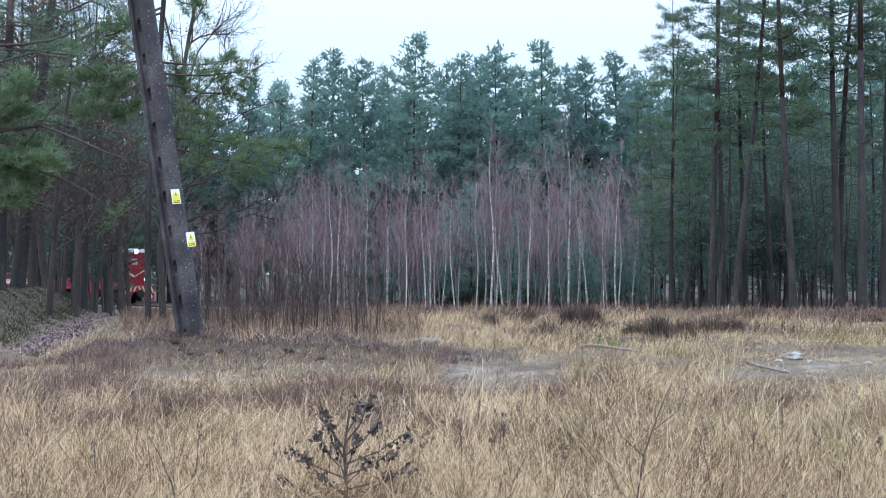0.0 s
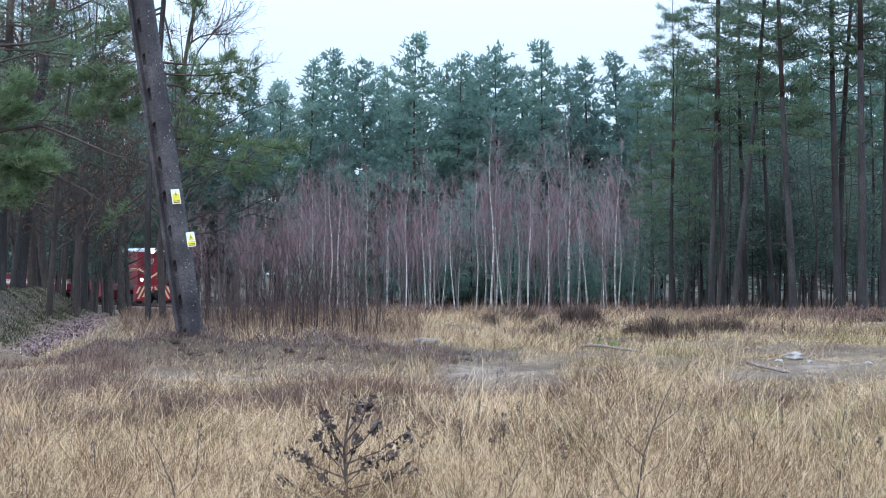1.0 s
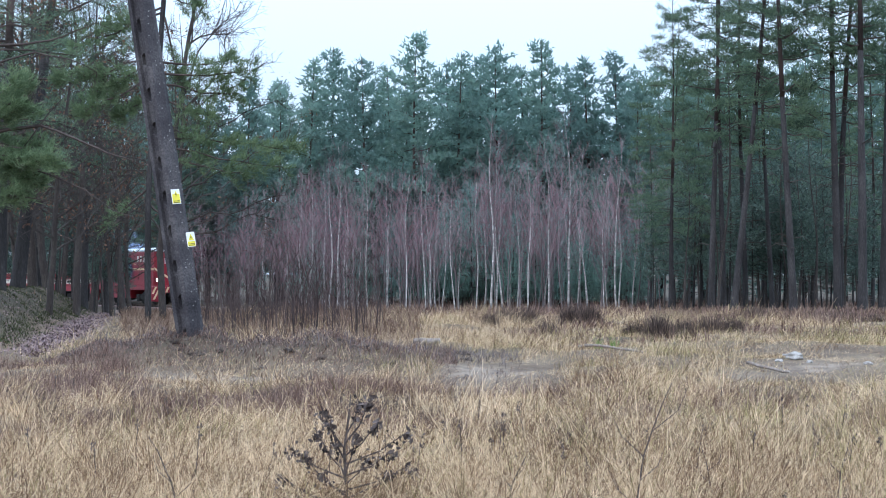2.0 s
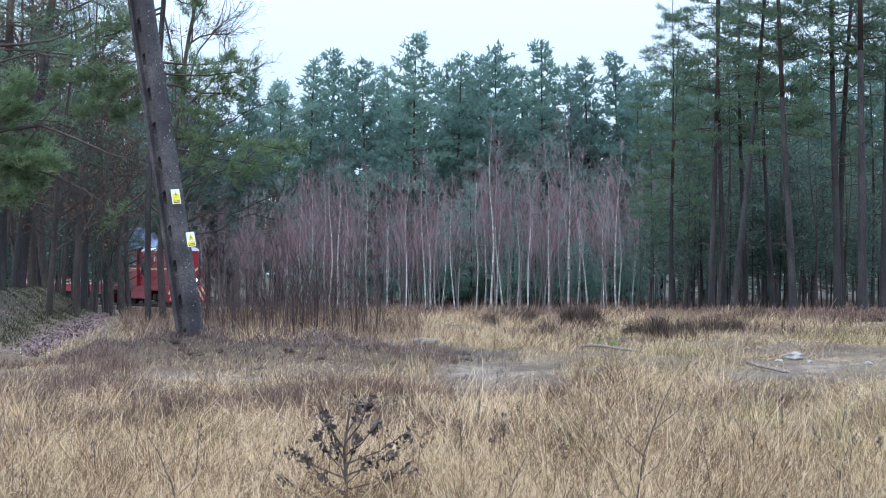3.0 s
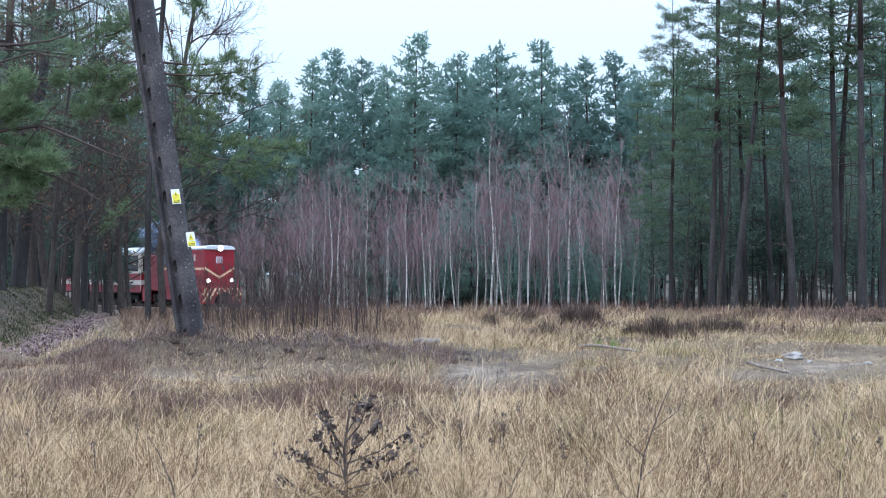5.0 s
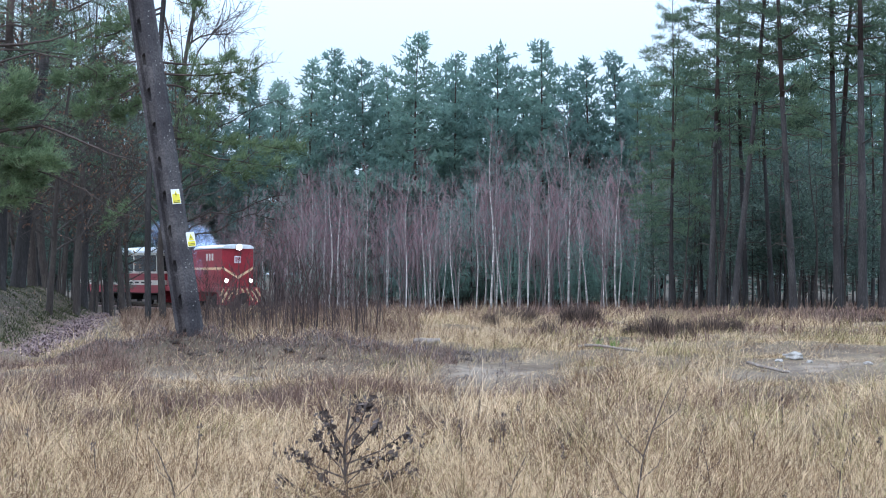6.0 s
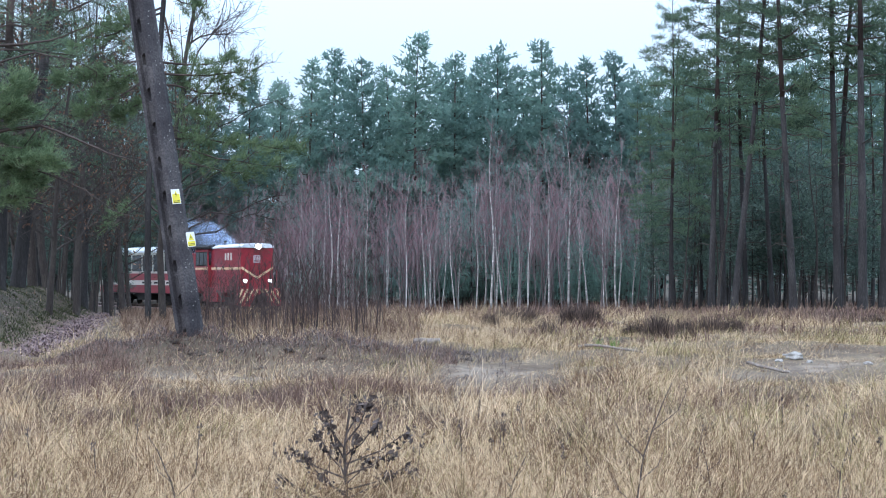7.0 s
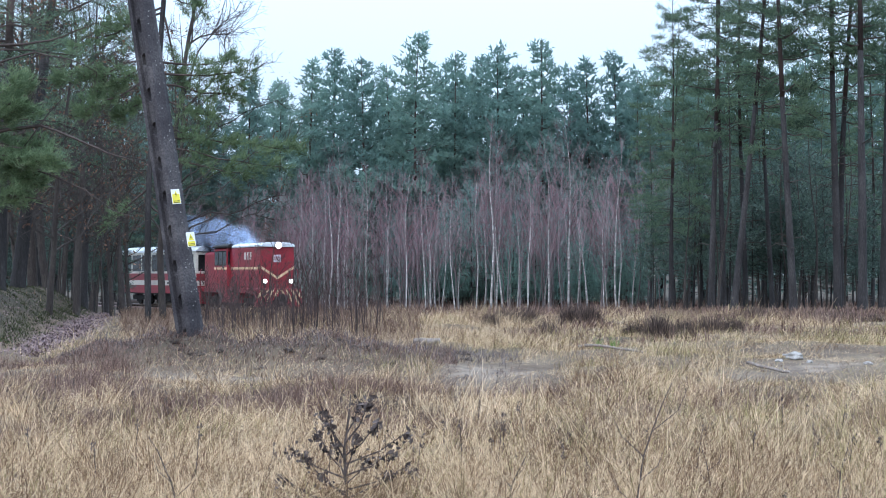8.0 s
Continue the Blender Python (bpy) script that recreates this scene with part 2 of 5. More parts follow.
def short(x, y):
    """How low the grass stays, 0 to 1, round the sandy spots."""
    c = x / y * 2600 + 784
    m = step(16.6, 18.6, y) * (1 - step(22.2, 23.6, y)) * (step(740, 800, c) - step(960, 1040, c))
    r = step(17.8, 19.6, y) * (1 - step(24.5, 26.5, y)) * step(1220, 1330, c)
    l = step(18.2, 19.6, y) * (1 - step(22.5, 24.5, y)) * (1 - step(620, 720, c))
    return np.maximum.reduce([0.8 * m, 0.6 * r, 0.5 * l])


def cleared(x, y):
    """Bare sand, and the trodden spots round the logs."""
    e = np.exp(-(((x - 2.8) / 0.75) ** 2 + ((y - 24.0) / 0.7) ** 2)) * 0.8
    g = np.exp(-(((x + 0.28) / 0.4) ** 2 + ((y - 25.2) / 0.5) ** 2)) * 0.7
    return np.maximum(bare(x, y), np.maximum(e, g))


def rail_point(t):
    """Where the engine's front stands at t seconds; it runs on a gentle curve."""
    return np.array([-19.30 + 1.424 * t - 0.0045 * t * t, 91.7 - 1.95 * t - 0.057 * t * t])


def ground_mesh():
    def spread(a, b, s, far_a, far_b):
        core = list(np.arange(a, b + s / 2, s))
        lo, hi, w = [], [], s
        p = a
        while p > far_a:
            w *= 1.5
            p -= w
            lo.append(max(p, far_a))
        w, p = s, b
        while p < far_b:
            w *= 1.5
            p += w
            hi.append(min(p, far_b))
        return np.array(lo[::-1] + core + hi)
    xs, ys = spread(-16, 16, 0.22, -2500, 2500), spread(6, 60, 0.3, -2500, 3000)
    X, Y = np.meshgrid(xs, ys)
    Z = land(X, Y)
    nx, ny = len(xs), len(ys)
    i = (np.arange(ny - 1)[:, None] * nx + np.arange(nx - 1)[None]).reshape(-1)
    me = bpy.data.meshes.new("ground")
    me.from_pydata(np.stack([X, Y, Z], -1).reshape(-1, 3).tolist(), [], np.stack([i, i + 1, i + nx + 1, i + nx], 1).tolist())
    rough_sand = me.color_attributes.new("cover", "FLOAT_COLOR", "POINT")
    s = bare(X, Y).reshape(-1)
    lane = (np.exp(-((X - lane_x(Y)) / 0.5) ** 2) * step(24, 26.5, Y)).reshape(-1)
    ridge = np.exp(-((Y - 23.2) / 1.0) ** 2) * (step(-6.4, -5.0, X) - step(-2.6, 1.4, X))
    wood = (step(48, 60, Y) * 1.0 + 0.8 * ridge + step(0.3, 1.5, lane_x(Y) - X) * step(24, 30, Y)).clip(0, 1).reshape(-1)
    rough_sand.data.foreach_set("color", np.stack([s, lane, wood, np.ones_like(s)], 1).astype(np.float32).reshape(-1))
    me.shade_smooth()
    return me


def ground_material():
    m = mat("heath_soil", [(0.05, 0.034, 0.023), (0.11, 0.078, 0.05), (0.18, 0.135, 0.086)], (0.8, 9.0), 0.95, 0.8)
    n, l = m.node_tree.nodes, m.node_tree.links
    b = n["Principled BSDF"]
    last = b.inputs["Base Color"].links[0].from_socket
    at, sep = n.new("ShaderNodeAttribute"), n.new("ShaderNodeSeparateColor")
    at.attribute_name = "cover"
    l.new(at.outputs["Color"], sep.inputs[0])
    fine = n.new("ShaderNodeTexNoise")
    fine.inputs["Scale"].default_value, fine.inputs["Detail"].default_value = 3.0, 8
    co = n.new("ShaderNodeTexCoord")
    l.new(co.outputs["Object"], fine.inputs["Vector"])
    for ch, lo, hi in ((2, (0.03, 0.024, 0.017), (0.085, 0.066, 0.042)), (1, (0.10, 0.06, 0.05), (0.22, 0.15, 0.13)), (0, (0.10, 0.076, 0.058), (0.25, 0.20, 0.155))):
        ramp = n.new("ShaderNodeValToRGB")
        ramp.color_ramp.elements[0].color, ramp.color_ramp.elements[1].color = (*lo, 1), (*hi, 1)
        ramp.color_ramp.elements[0].position, ramp.color_ramp.elements[1].position = 0.35, 0.65
        l.new(fine.outputs[0], ramp.inputs[0])
        mx = n.new("ShaderNodeMix")
        mx.data_type = "RGBA"
        l.new(sep.outputs[ch], mx.inputs[0])
        l.new(last, mx.inputs[6])
        l.new(ramp.outputs[0], mx.inputs[7])
        if ch == 0:
            # leaves cover the sand of the lane
            sub = n.new("ShaderNodeMath")
            sub.operation, sub.use_clamp = "SUBTRACT", True
            l.new(sep.outputs[0], sub.inputs[0])
            l.new(sep.outputs[1], sub.inputs[1])
            l.new(sub.outputs[0], mx.inputs[0])
        last = mx.outputs[2]
    l.new(last, b.inputs["Base Color"])
    return m


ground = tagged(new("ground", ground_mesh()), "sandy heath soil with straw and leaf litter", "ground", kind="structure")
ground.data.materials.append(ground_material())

def east(c, d):
    """How far to the side a thing stands that shows at bearing c and d metres off."""
    return (c - 784) / 2600 * d


# ---- trees ----
def pine_parts(h, r, first, n_limbs, spread, fans, k, length, width, seed, material, lean=(0.0, 0.0), cone=0.5, n=7, clear=0.35, stubs=0, wild=0.6, fuzz=0.3, upper_bark=None, fill=0, fill_size=(0.7, 0.11)):
    rng = np.random.default_rng(seed)

    def axis(z):
        f = z / h
        return np.array([lean[0] * f * h + 0.012 * h * math.sin(3.1 * f + seed), lean[1] * f * h + 0.010 * h * math.sin(4.0 * f + 2 * seed), z])
    lower, upper, limb = Build(), Build(), Build()
    cut = 0.42 * h

    def girth(z):
        return r * (1 - 0.9 * (z / h)) + 0.22 * r * math.exp(-z / 0.4)
    zs = [-0.3, 0.0, 0.25, 0.7] + list(np.linspace(0.12 * h, cut, 5))
    lower.tube([axis(z) for z in zs], [girth(max(z, 0)) for z in zs], n)
    zs = list(np.linspace(cut - 0.05, h, 8))
    upper.tube([axis(z) for z in zs], [max(girth(z), 0.012) for z in zs], n)
    for s in range(stubs):
        z = rng.uniform(0.12, first) * h
        a, ln = rng.uniform(0, 6.28), rng.uniform(0.3, 1.3)
        p = axis(z)
        limb.tube([p, p + ln * np.array([math.cos(a) * 0.6, math.sin(a) * 0.6, 0.1]), p + ln * np.array([math.cos(a), math.sin(a), rng.uniform(-0.3, 0.1)])], [0.022, 0.014, 0.004], 3)
    P, D, F, G = [], [], [], []
    for i in range(n_limbs):
        f = (i + rng.uniform(0, 1)) / n_limbs
        z = h * (first + (0.985 - first) * f)
        reach = spread * ((1 - f) ** cone) * (0.55 + 0.45 * min(1, f * 5)) * rng.uniform(0.55, 1.15) + 0.15
        az = i * 2.4 + rng.uniform(-0.6, 0.6)
        out = np.array([math.cos(az), math.sin(az), 0])
        rise = -0.12 + 0.75 * f ** 1.5 + rng.uniform(-0.15, 0.15)
        p0 = axis(z)
        p1 = p0 + out * reach * 0.5 + np.array([0, 0, reach * rise * 0.45 + 0.06 * reach])
        p2 = p0 + out * reach + np.array([0, 0, reach * rise * 0.75]) + rng.normal(0, 0.06 * reach, 3)
        gr = max(0.012, min(0.055, girth(z) * 0.4))
        pm = (p0 + p1) / 2 + rng.normal(0, 0.05 * reach, 3) - np.array([0, 0, 0.04 * reach])
        limb.tube([p0, pm, p1, p2], [gr, gr * 0.8, gr * 0.55, 0.006], 4 if r > 0.1 and length < 0.3 else 3)
        side = np.cross(out, (0, 0, 1.0))
        for j in range(int(fill * min(1.3, 1.6 * reach / spread))):
            g = rng.uniform(0.03, 0.8)
            F.append(p0 + (p2 - p0) * g + side * rng.normal(0, 0.16 * reach) + np.array([0, 0, rng.normal(0, 0.14)]))
            G.append(out + np.array([0, 0, 0.5]))
        nf = max(2, int(fans * reach / spread + 1))
        for j in range(nf):
            g = clear + (1 - clear) * (j + rng.uniform(0, 1)) / nf
            q = p0 + (p1 - p0) * min(1, g * 2) if g < 0.5 else p1 + (p2 - p1) * (g - 0.5) * 2
            sgn = 1 if j % 2 else -1
            w = reach * 0.42 * (1.15 - g) * rng.uniform(0.4, 1.1) + 0.1
            tip = q + (side * sgn * 0.85 + out * 0.6) * w + np.array([0, 0, w * rng.uniform(0.0, 0.55)])
            m = max(3, int(w / (length * 0.42)))
            for e in range(m):
                P.append(q + (tip - q) * (e + 0.6) / m + rng.normal(0, length * 0.25, 3))
                D.append((tip - q) / max(w, 0.01) + np.array([0, 0, 0.5]))
    tufts = needles(np.array(P), unit(np.array(D)), k, length, width, rng, wild, fuzz)
    if F:
        tufts = np.concatenate([tufts, needles(np.array(F), unit(np.array(G)), 3, fill_size[0], fill_size[1], rng, 0.5, 0.3)])
    crown = soup("crown", tufts, [(0, 1, 2)], material)
    return lower.mesh("trunk", M_PINE_BARK, True), upper.mesh("upper_trunk", upper_bark or M_PINE_RED, True), limb.mesh("branchwork", M_LIMB, True), crown


def pine(parts, label, group, m):
    tree = tagged(new("pine_tree"), label, "tree", group)
    for name, me in zip(("trunk", "upper_trunk", "branchwork", "crown"), parts):
        tagged(part(name, me, None, tree), kind="stuff" if name == "branchwork" else "")
    tree.matrix_basis = m
    return tree


def stand(c, d, scale=1.0, turn=0.0, lean=0.0):
    x = east(c, d)
    return pose(x, d, float(land(x, d)) - 0.03, 0, lean, 0) @ pose(0, 0, 0, 0, 0, turn) @ Matrix.Scale(scale, 4)


def off_line(c, d, room=3.0):
    """Whether a tree at bearing c and distance d keeps clear of the railway."""
    p = np.array([east(c, d), d])
    return min(np.hypot(*(p - rail_point(t))) for t in np.arange(-12, 8.1, 0.5)) > room


def bare_tree_parts(h, r, seed, forks=9, twigs=7, twig_len=1.0, lean=(0, 0), leaves=0, n=6, first=0.25, droop=0.0, wide=0.5, trunk_mat=None, twig_mat=None, lift=0.7, fine=0.006):
    """A leafless broadleaf tree: stem, limbs and fine twigs; some withered leaves may cling on."""
    rng = np.random.default_rng(seed)
    stem, crown = Build(), Build()

    def axis(z):
        f = z / h
        return np.array([lean[0] * z + 0.018 * h * math.sin(4 * f + seed) + 0.006 * h * math.sin(11 * f + 3 * seed), lean[1] * z + 0.016 * h * math.sin(5 * f + 2 * seed), z])
    zs = [-0.2, 0.0] + list(np.linspace(0.08, 1, 8) * h)
    stem.tube([axis(z) for z in zs], [max(0.006, r * (1.1 - 1.05 * max(z, 0) / h)) for z in zs], n)
    L = []
    for i in range(forks):
        f = first + (0.97 - first) * (i + rng.uniform(0, 1)) / forks
        p0, az = axis(f * h), rng.uniform(0, 6.283)
        ln = h * wide * (1.1 - f) * rng.uniform(0.6, 1.2) + 0.15
        out = np.array([math.cos(az), math.sin(az), lift * rng.uniform(0.5, 1.4)])
        p1 = p0 + out * ln * 0.5
        p2 = p1 + (out + np.array([*rng.normal(0, 0.25, 2), 0.25 - droop])) * ln * 0.5
        gr = max(fine * 1.6, r * 0.42 * (1.1 - f))
        pm = (p0 + p1) / 2 + rng.normal(0, 0.045 * ln, 3)
        pn = (p1 + p2) / 2 + rng.normal(0, 0.045 * ln, 3)
        crown.tube([p0, pm, p1, pn, p2], [gr, gr * 0.82, gr * 0.65, (gr * 0.5 + fine) / 1.6, fine], 4 if gr > 0.02 else 3)
        for j in range(twigs):
            g = rng.uniform(0.25, 1.0)
            q = p0 + (p1 - p0) * g * 2 if g < 0.5 else p1 + (p2 - p1) * (g - 0.5) * 2
            tl = twig_len * ln * 0.45 * rng.uniform(0.5, 1.2) + 0.12
            d = out * 0.6 + rng.normal(0, 0.55, 3) + np.array([0, 0, 0.3])
            a = q + d * tl * 0.55
            b = a + (d + rng.normal(0, 0.3, 3) - np.array([0, 0, droop])) * tl * 0.5
            m1, m2 = (q + a) / 2 + rng.normal(0, 0.08 * tl, 3), (a + b) / 2 + rng.normal(0, 0.08 * tl, 3)
            crown.tube([q, m1, a, m2, b] if r > 0.08 else [q, a, b], [fine, fine * 0.9, fine * 0.75, fine * 0.5, fine * 0.3] if r > 0.08 else [fine, fine * 0.75, fine * 0.3], 3)
            for u in range(2 if r > 0.08 else 1):
                w = q + (a - q) * rng.uniform(0.3, 1)
                crown.tube([w, w + (d * 0.6 + rng.normal(0, 0.6, 3)) * tl * 0.4], [fine * 0.7, fine * 0.3], 3)
            if leaves and rng.uniform() < leaves:
                L += [a + rng.normal(0, 0.12, 3) for _ in range(4)]
    out = [stem.mesh("trunk", trunk_mat or M_BARK, True), crown.mesh("twigs", twig_mat or M_BARK)]
    if L:
        out.append(leaf_mesh(np.array(L), 0.06, rng, M_BROWN_LEAF))
    return out


def leaf_mesh(p, size, rng, material, flat=0.0):
    """Curled leaves, each a folded blade of four faces."""
    n = len(p)
    a = rng.normal(0, 1, (n, 3)) * (1, 1, 1 - flat)
    a = unit(a) * size * rng.uniform(0.6, 1.3, (n, 1))
    b = unit(np.cross(a, rng.normal(0, 1, (n, 3)) * (1 - flat) + np.array([0, 0, flat * 3]))) * size * 0.5
    c = unit(np.cross(a, b)) * size * 0.3
    v = np.stack([p - a, p + b + c, p - b + c, p + a, p], 1)
    return soup("leaves", v, [(0, 1, 4), (1, 3, 4), (3, 2, 4), (2, 0, 4)], material)


def broadleaf(name, parts, label, group, m, category="tree"):
    tree = tagged(new(name), label, category, group)
    for nm, me in zip(("trunk", "branchwork", "foliage"), parts):
        tagged(part(nm, me, None, tree), kind="stuff" if nm == "branchwork" else "")
    tree.matrix_basis = m
    return tree


rnd = random.Random(5)

# the tall pines at the wood's edge: bearing, distance, kind, scale, turn
TALL = [pine_parts(17.5, 0.135, 0.32, 38, 2.7, 9, 11, 0.22, 0.015, 11, M_NEEDLE, (0.0, 0.0), 0.4, 9, 0.45, 14, 0.5, 0.3, None, 4, (0.3, 0.022)),
        pine_parts(18.5, 0.135, 0.40, 42, 2.6, 9, 11, 0.22, 0.015, 12, M_NEEDLE, (0.0, 0.0), 0.4, 9, 0.45, 18, 0.5, 0.3, None, 4, (0.3, 0.022)),
        pine_parts(16.5, 0.115, 0.24, 38, 2.7, 9, 11, 0.22, 0.015, 13, M_NEEDLE, (0.0, 0.0), 0.45, 9, 0.4, 8, 0.5, 0.3, None, 6, (0.3, 0.022))]
PINE_ROW = [(1188, 57, 2, 0.76, 40, 0), (1196, 61, 2, 0.74, 110, 0), (1268, 54, 0, 0.95, 10, 0), (1277, 57, 1, 0.9, 50, -0.5), (1302, 52, 1, 0.95, 0, 4.6), (1313, 58, 1, 0.85, 80, 0.4),
            (1395, 49, 0, 1.0, 200, -1.0), (1360, 60, 1, 0.82, 140, 0), (1471, 50, 1, 1.05, 120, 1.8), (1494, 52, 0, 1.0, 300, 1.6), (1515, 47, 1, 1.1, 75, 1.9), (1564, 51, 1, 1.1, 10, 0.5), (1605, 56, 0, 1.0, 33, 0)]
for c, d, s in [(1240, 66, 0.70), (1345, 70, 0.74), (1432, 72, 0.76), (1540, 66, 0.80), (1215, 78, 0.75), (1385, 82, 0.8), (1150, 72, 0.60), (1290, 84, 0.8), (1480, 86, 0.8)]:
    PINE_ROW.append((c, d, 2, s, rnd.uniform(0, 360), 0))
for c, d, kind, s, turn, lean in PINE_ROW:
    pine(TALL[kind], "tall Scots pine with bare dark lower trunk and ragged crown", "pines at the wood's edge", stand(c, d, s, turn, lean))

# the denser old pines that close the view, haze painted into their needles
FAR = [pine_parts(16.8, 0.17, 0.14, 58, 4.0, 9, 5, 0.36, 0.064, 31, M_NEEDLE_HAZE, (0, 0), 0.74, 6, 0.15, 0, 0.55, 0.4, M_LIMB, 10, (0.45, 0.13)),
       pine_parts(15.6, 0.16, 0.14, 54, 4.2, 9, 5, 0.36, 0.064, 32, M_NEEDLE_HAZE, (0.01, 0), 0.62, 6, 0.15, 0, 0.55, 0.4, M_LIMB, 10, (0.45, 0.13)),
       pine_parts(16.0, 0.16, 0.14, 54, 3.8, 9, 5, 0.36, 0.064, 33, M_NEEDLE_HAZE, (-0.01, 0), 0.76, 6, 0.15, 0, 0.55, 0.4, M_LIMB, 10, (0.45, 0.13))]
FAR_ROW = [(300, 103, 0.93), (345, 106, 0.9), (400, 104, 0.86), (445, 101, 0.90), (492, 106, 0.97), (545, 100, 1.0), (592, 104, 1.03), (638, 99, 1.01), (690, 102, 0.99), (738, 97, 1.07),
           (790, 103, 1.03), (815, 99, 1.02), (850, 104, 1.0), (880, 98, 1.06), (930, 103, 1.0), (960, 99, 1.02), (1005, 104, 1.02), (1045, 100, 1.01), (1085, 102, 1.0), (1125, 98, 0.96),
           (1168, 101, 0.98), (1205, 97, 0.94), (1242, 102, 1.0), (1280, 98, 0.96), (1318, 101, 1.0), (1356, 97, 0.94), (1398, 100, 0.98), (1440, 98, 1.0), (1480, 102, 1.0), (1520, 98, 0.98), (1560, 101, 1.0), (1600, 98, 0.98)]
SWAY = []
for i, (c, d, s) in enumerate(FAR_ROW):
    tree = pine(FAR[i % 3 if c != 738 else 0], "dense pine in the far wood, needles paled and blued for haze", "pines of the far wood", stand(c, d, s * (1.01 if c == 738 else 1.05), rnd.uniform(0, 360)))
    if c < 1140:
        SWAY.append((c, tree))
for d0, s0, count in ((110, 1.0, 29), (122, 1.03, 8)):
    for i in range(count):
        c = -60 + (1700 / count) * (i + rnd.uniform(0.2, 0.8))
        s, d = s0 * rnd.uniform(0.95, 1.06) * (0.86 if 330 < c < 480 else 1), d0 + rnd.uniform(-3, 3)
        if off_line(c, d):
            pine(FAR[rnd.randrange(3)], "dense pine in the far wood, needles paled and blued for haze", "pines of the far wood", stand(c, d, s, rnd.uniform(0, 360)))

# young pines under the birches, in the same haze-toned needles
YOUNG = [pine_parts(5.6, 0.06, 0.10, 34, 1.25, 7, 4, 0.30, 0.03, 51, M_NEEDLE_HAZE, (0, 0), 0.8, 5, 0.1),
         pine_parts(6.4, 0.065, 0.12, 34, 1.2, 7, 4, 0.30, 0.03, 52, M_NEEDLE_HAZE, (0.01, 0), 0.7, 5, 0.1)]
for i in range(46):
    c = 560 + 13.2 * i + rnd.uniform(-8, 8)
    if rnd.random() < (0.4 if c < 760 else 1.0):
        pine(YOUNG[i % 2], "young green pine between the birches", "young pines", stand(c, rnd.uniform(84, 95), rnd.uniform(0.6, 1.1), rnd.uniform(0, 360)))

for i in range(46):
    c = -60 + 37 * i + rnd.uniform(-10, 10)
    pine(YOUNG[i % 2], "young green pine in the dim wood", "young pines", stand(c, rnd.uniform(103, 112) if c < 700 else rnd.uniform(90, 108), rnd.uniform(0.75, 1.2), rnd.uniform(0, 360)))

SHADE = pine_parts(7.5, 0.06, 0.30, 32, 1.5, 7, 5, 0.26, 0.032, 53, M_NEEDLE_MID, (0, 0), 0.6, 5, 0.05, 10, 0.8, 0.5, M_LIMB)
for i in range(28):
    c = 1165 + 15.5 * i + rnd.uniform(-10, 10)
    pine(SHADE, "young pine in the shade of the tall ones", "young pines", stand(c, rnd.uniform(62, 84), rnd.uniform(0.65, 1.15), rnd.uniform(0, 360)))
for i in range(14):
    pine(SHADE, "young pine in the shade of the tall ones", "young pines", stand(-40 + 20 * i, rnd.uniform(98, 106), rnd.uniform(0.8, 1.1), rnd.uniform(0, 360)))
for c, d, s in [(-4, 62, 0.8), (30, 70, 0.9), (66, 64, 0.8), (98, 71, 0.85), (128, 66, 0.8), (158, 73, 0.9), (186, 68, 0.85)]:
    pine(SHADE, "young pine in the shade of the tall ones", "young pines", stand(c, d, s, rnd.uniform(0, 360)))

# half-grown pines that stand behind the birches, also in haze-toned needles
MIDDLE = pine_parts(9.0, 0.09, 0.10, 40, 2.1, 8, 6, 0.34, 0.045, 54, M_NEEDLE_HAZE, (0, 0), 0.7, 5, 0.1, 0, 0.55, 0.4, M_LIMB, 8, (0.4, 0.1))
for i in range(20):
    c, d = 590 + 29 * i + rnd.uniform(-9, 9), rnd.uniform(95, 98)
    pine(MIDDLE, "half-grown pine behind the birches, needles paled and blued for haze", "pines of the far wood", stand(c, d, rnd.uniform(0.85, 1.1), rnd.uniform(0, 360)))
for c, d, s in [(-30, 76, 1.0), (20, 82, 1.05), (62, 74, 0.95), (98, 86, 1.0), (136, 79, 0.95), (172, 88, 1.0), (206, 84, 0.95), (-70, 84, 1.0), (236, 94, 0.9), (40, 92, 1.05), (110, 96, 1.0)]:
    if off_line(c, d):
        pine(TALL[2], "tall Scots pine deep in the wood by the lane", "pines by the lane", stand(c, d, s, rnd.uniform(0, 360)))
for c, d, s in [(168, 61, 0.62), (192, 64, 0.66), (212, 62, 0.5), (140, 66, 0.7)]:
    pine(SHADE, "young pine in the shade of the tall ones", "young pines", stand(c, d, s, rnd.uniform(0, 360)))

# birch thicket
BIRCH = [bare_tree_parts(8.6 + 0.5 * k, 0.044 + 0.004 * k, 61 + k, 24, 5, 0.9, (0.012 * (k - 1.5), 0), 0, 6, 0.34, 0.05, 0.15, M_BIRCH, M_TWIG, 1.7, 0.0055) for k in range(4)]
BIRCH_ROW = [(580, 74, 0, 0.93), (598, 73, 2, 0.88), (548, 79, 1, 0.82), (618, 80, 0, 0.85), (650, 77, 1, 0.85), (690, 81, 2, 0.80), (715, 76, 0, 0.84), (749, 73, 1, 0.90),
             (772, 82, 2, 0.72), (803, 79, 3, 0.74), (840, 81, 0, 0.86), (864, 74, 3, 1.00), (882, 75, 1, 0.98), (903, 84, 2, 0.8), (938, 76, 0, 0.9), (968, 74, 2, 0.93),
             (1012, 73, 3, 1.04), (1033, 76, 1, 0.95), (1066, 80, 0, 0.85), (1095, 73, 2, 0.90), (1122, 79, 1, 0.84), (1152, 76, 3, 0.74)]
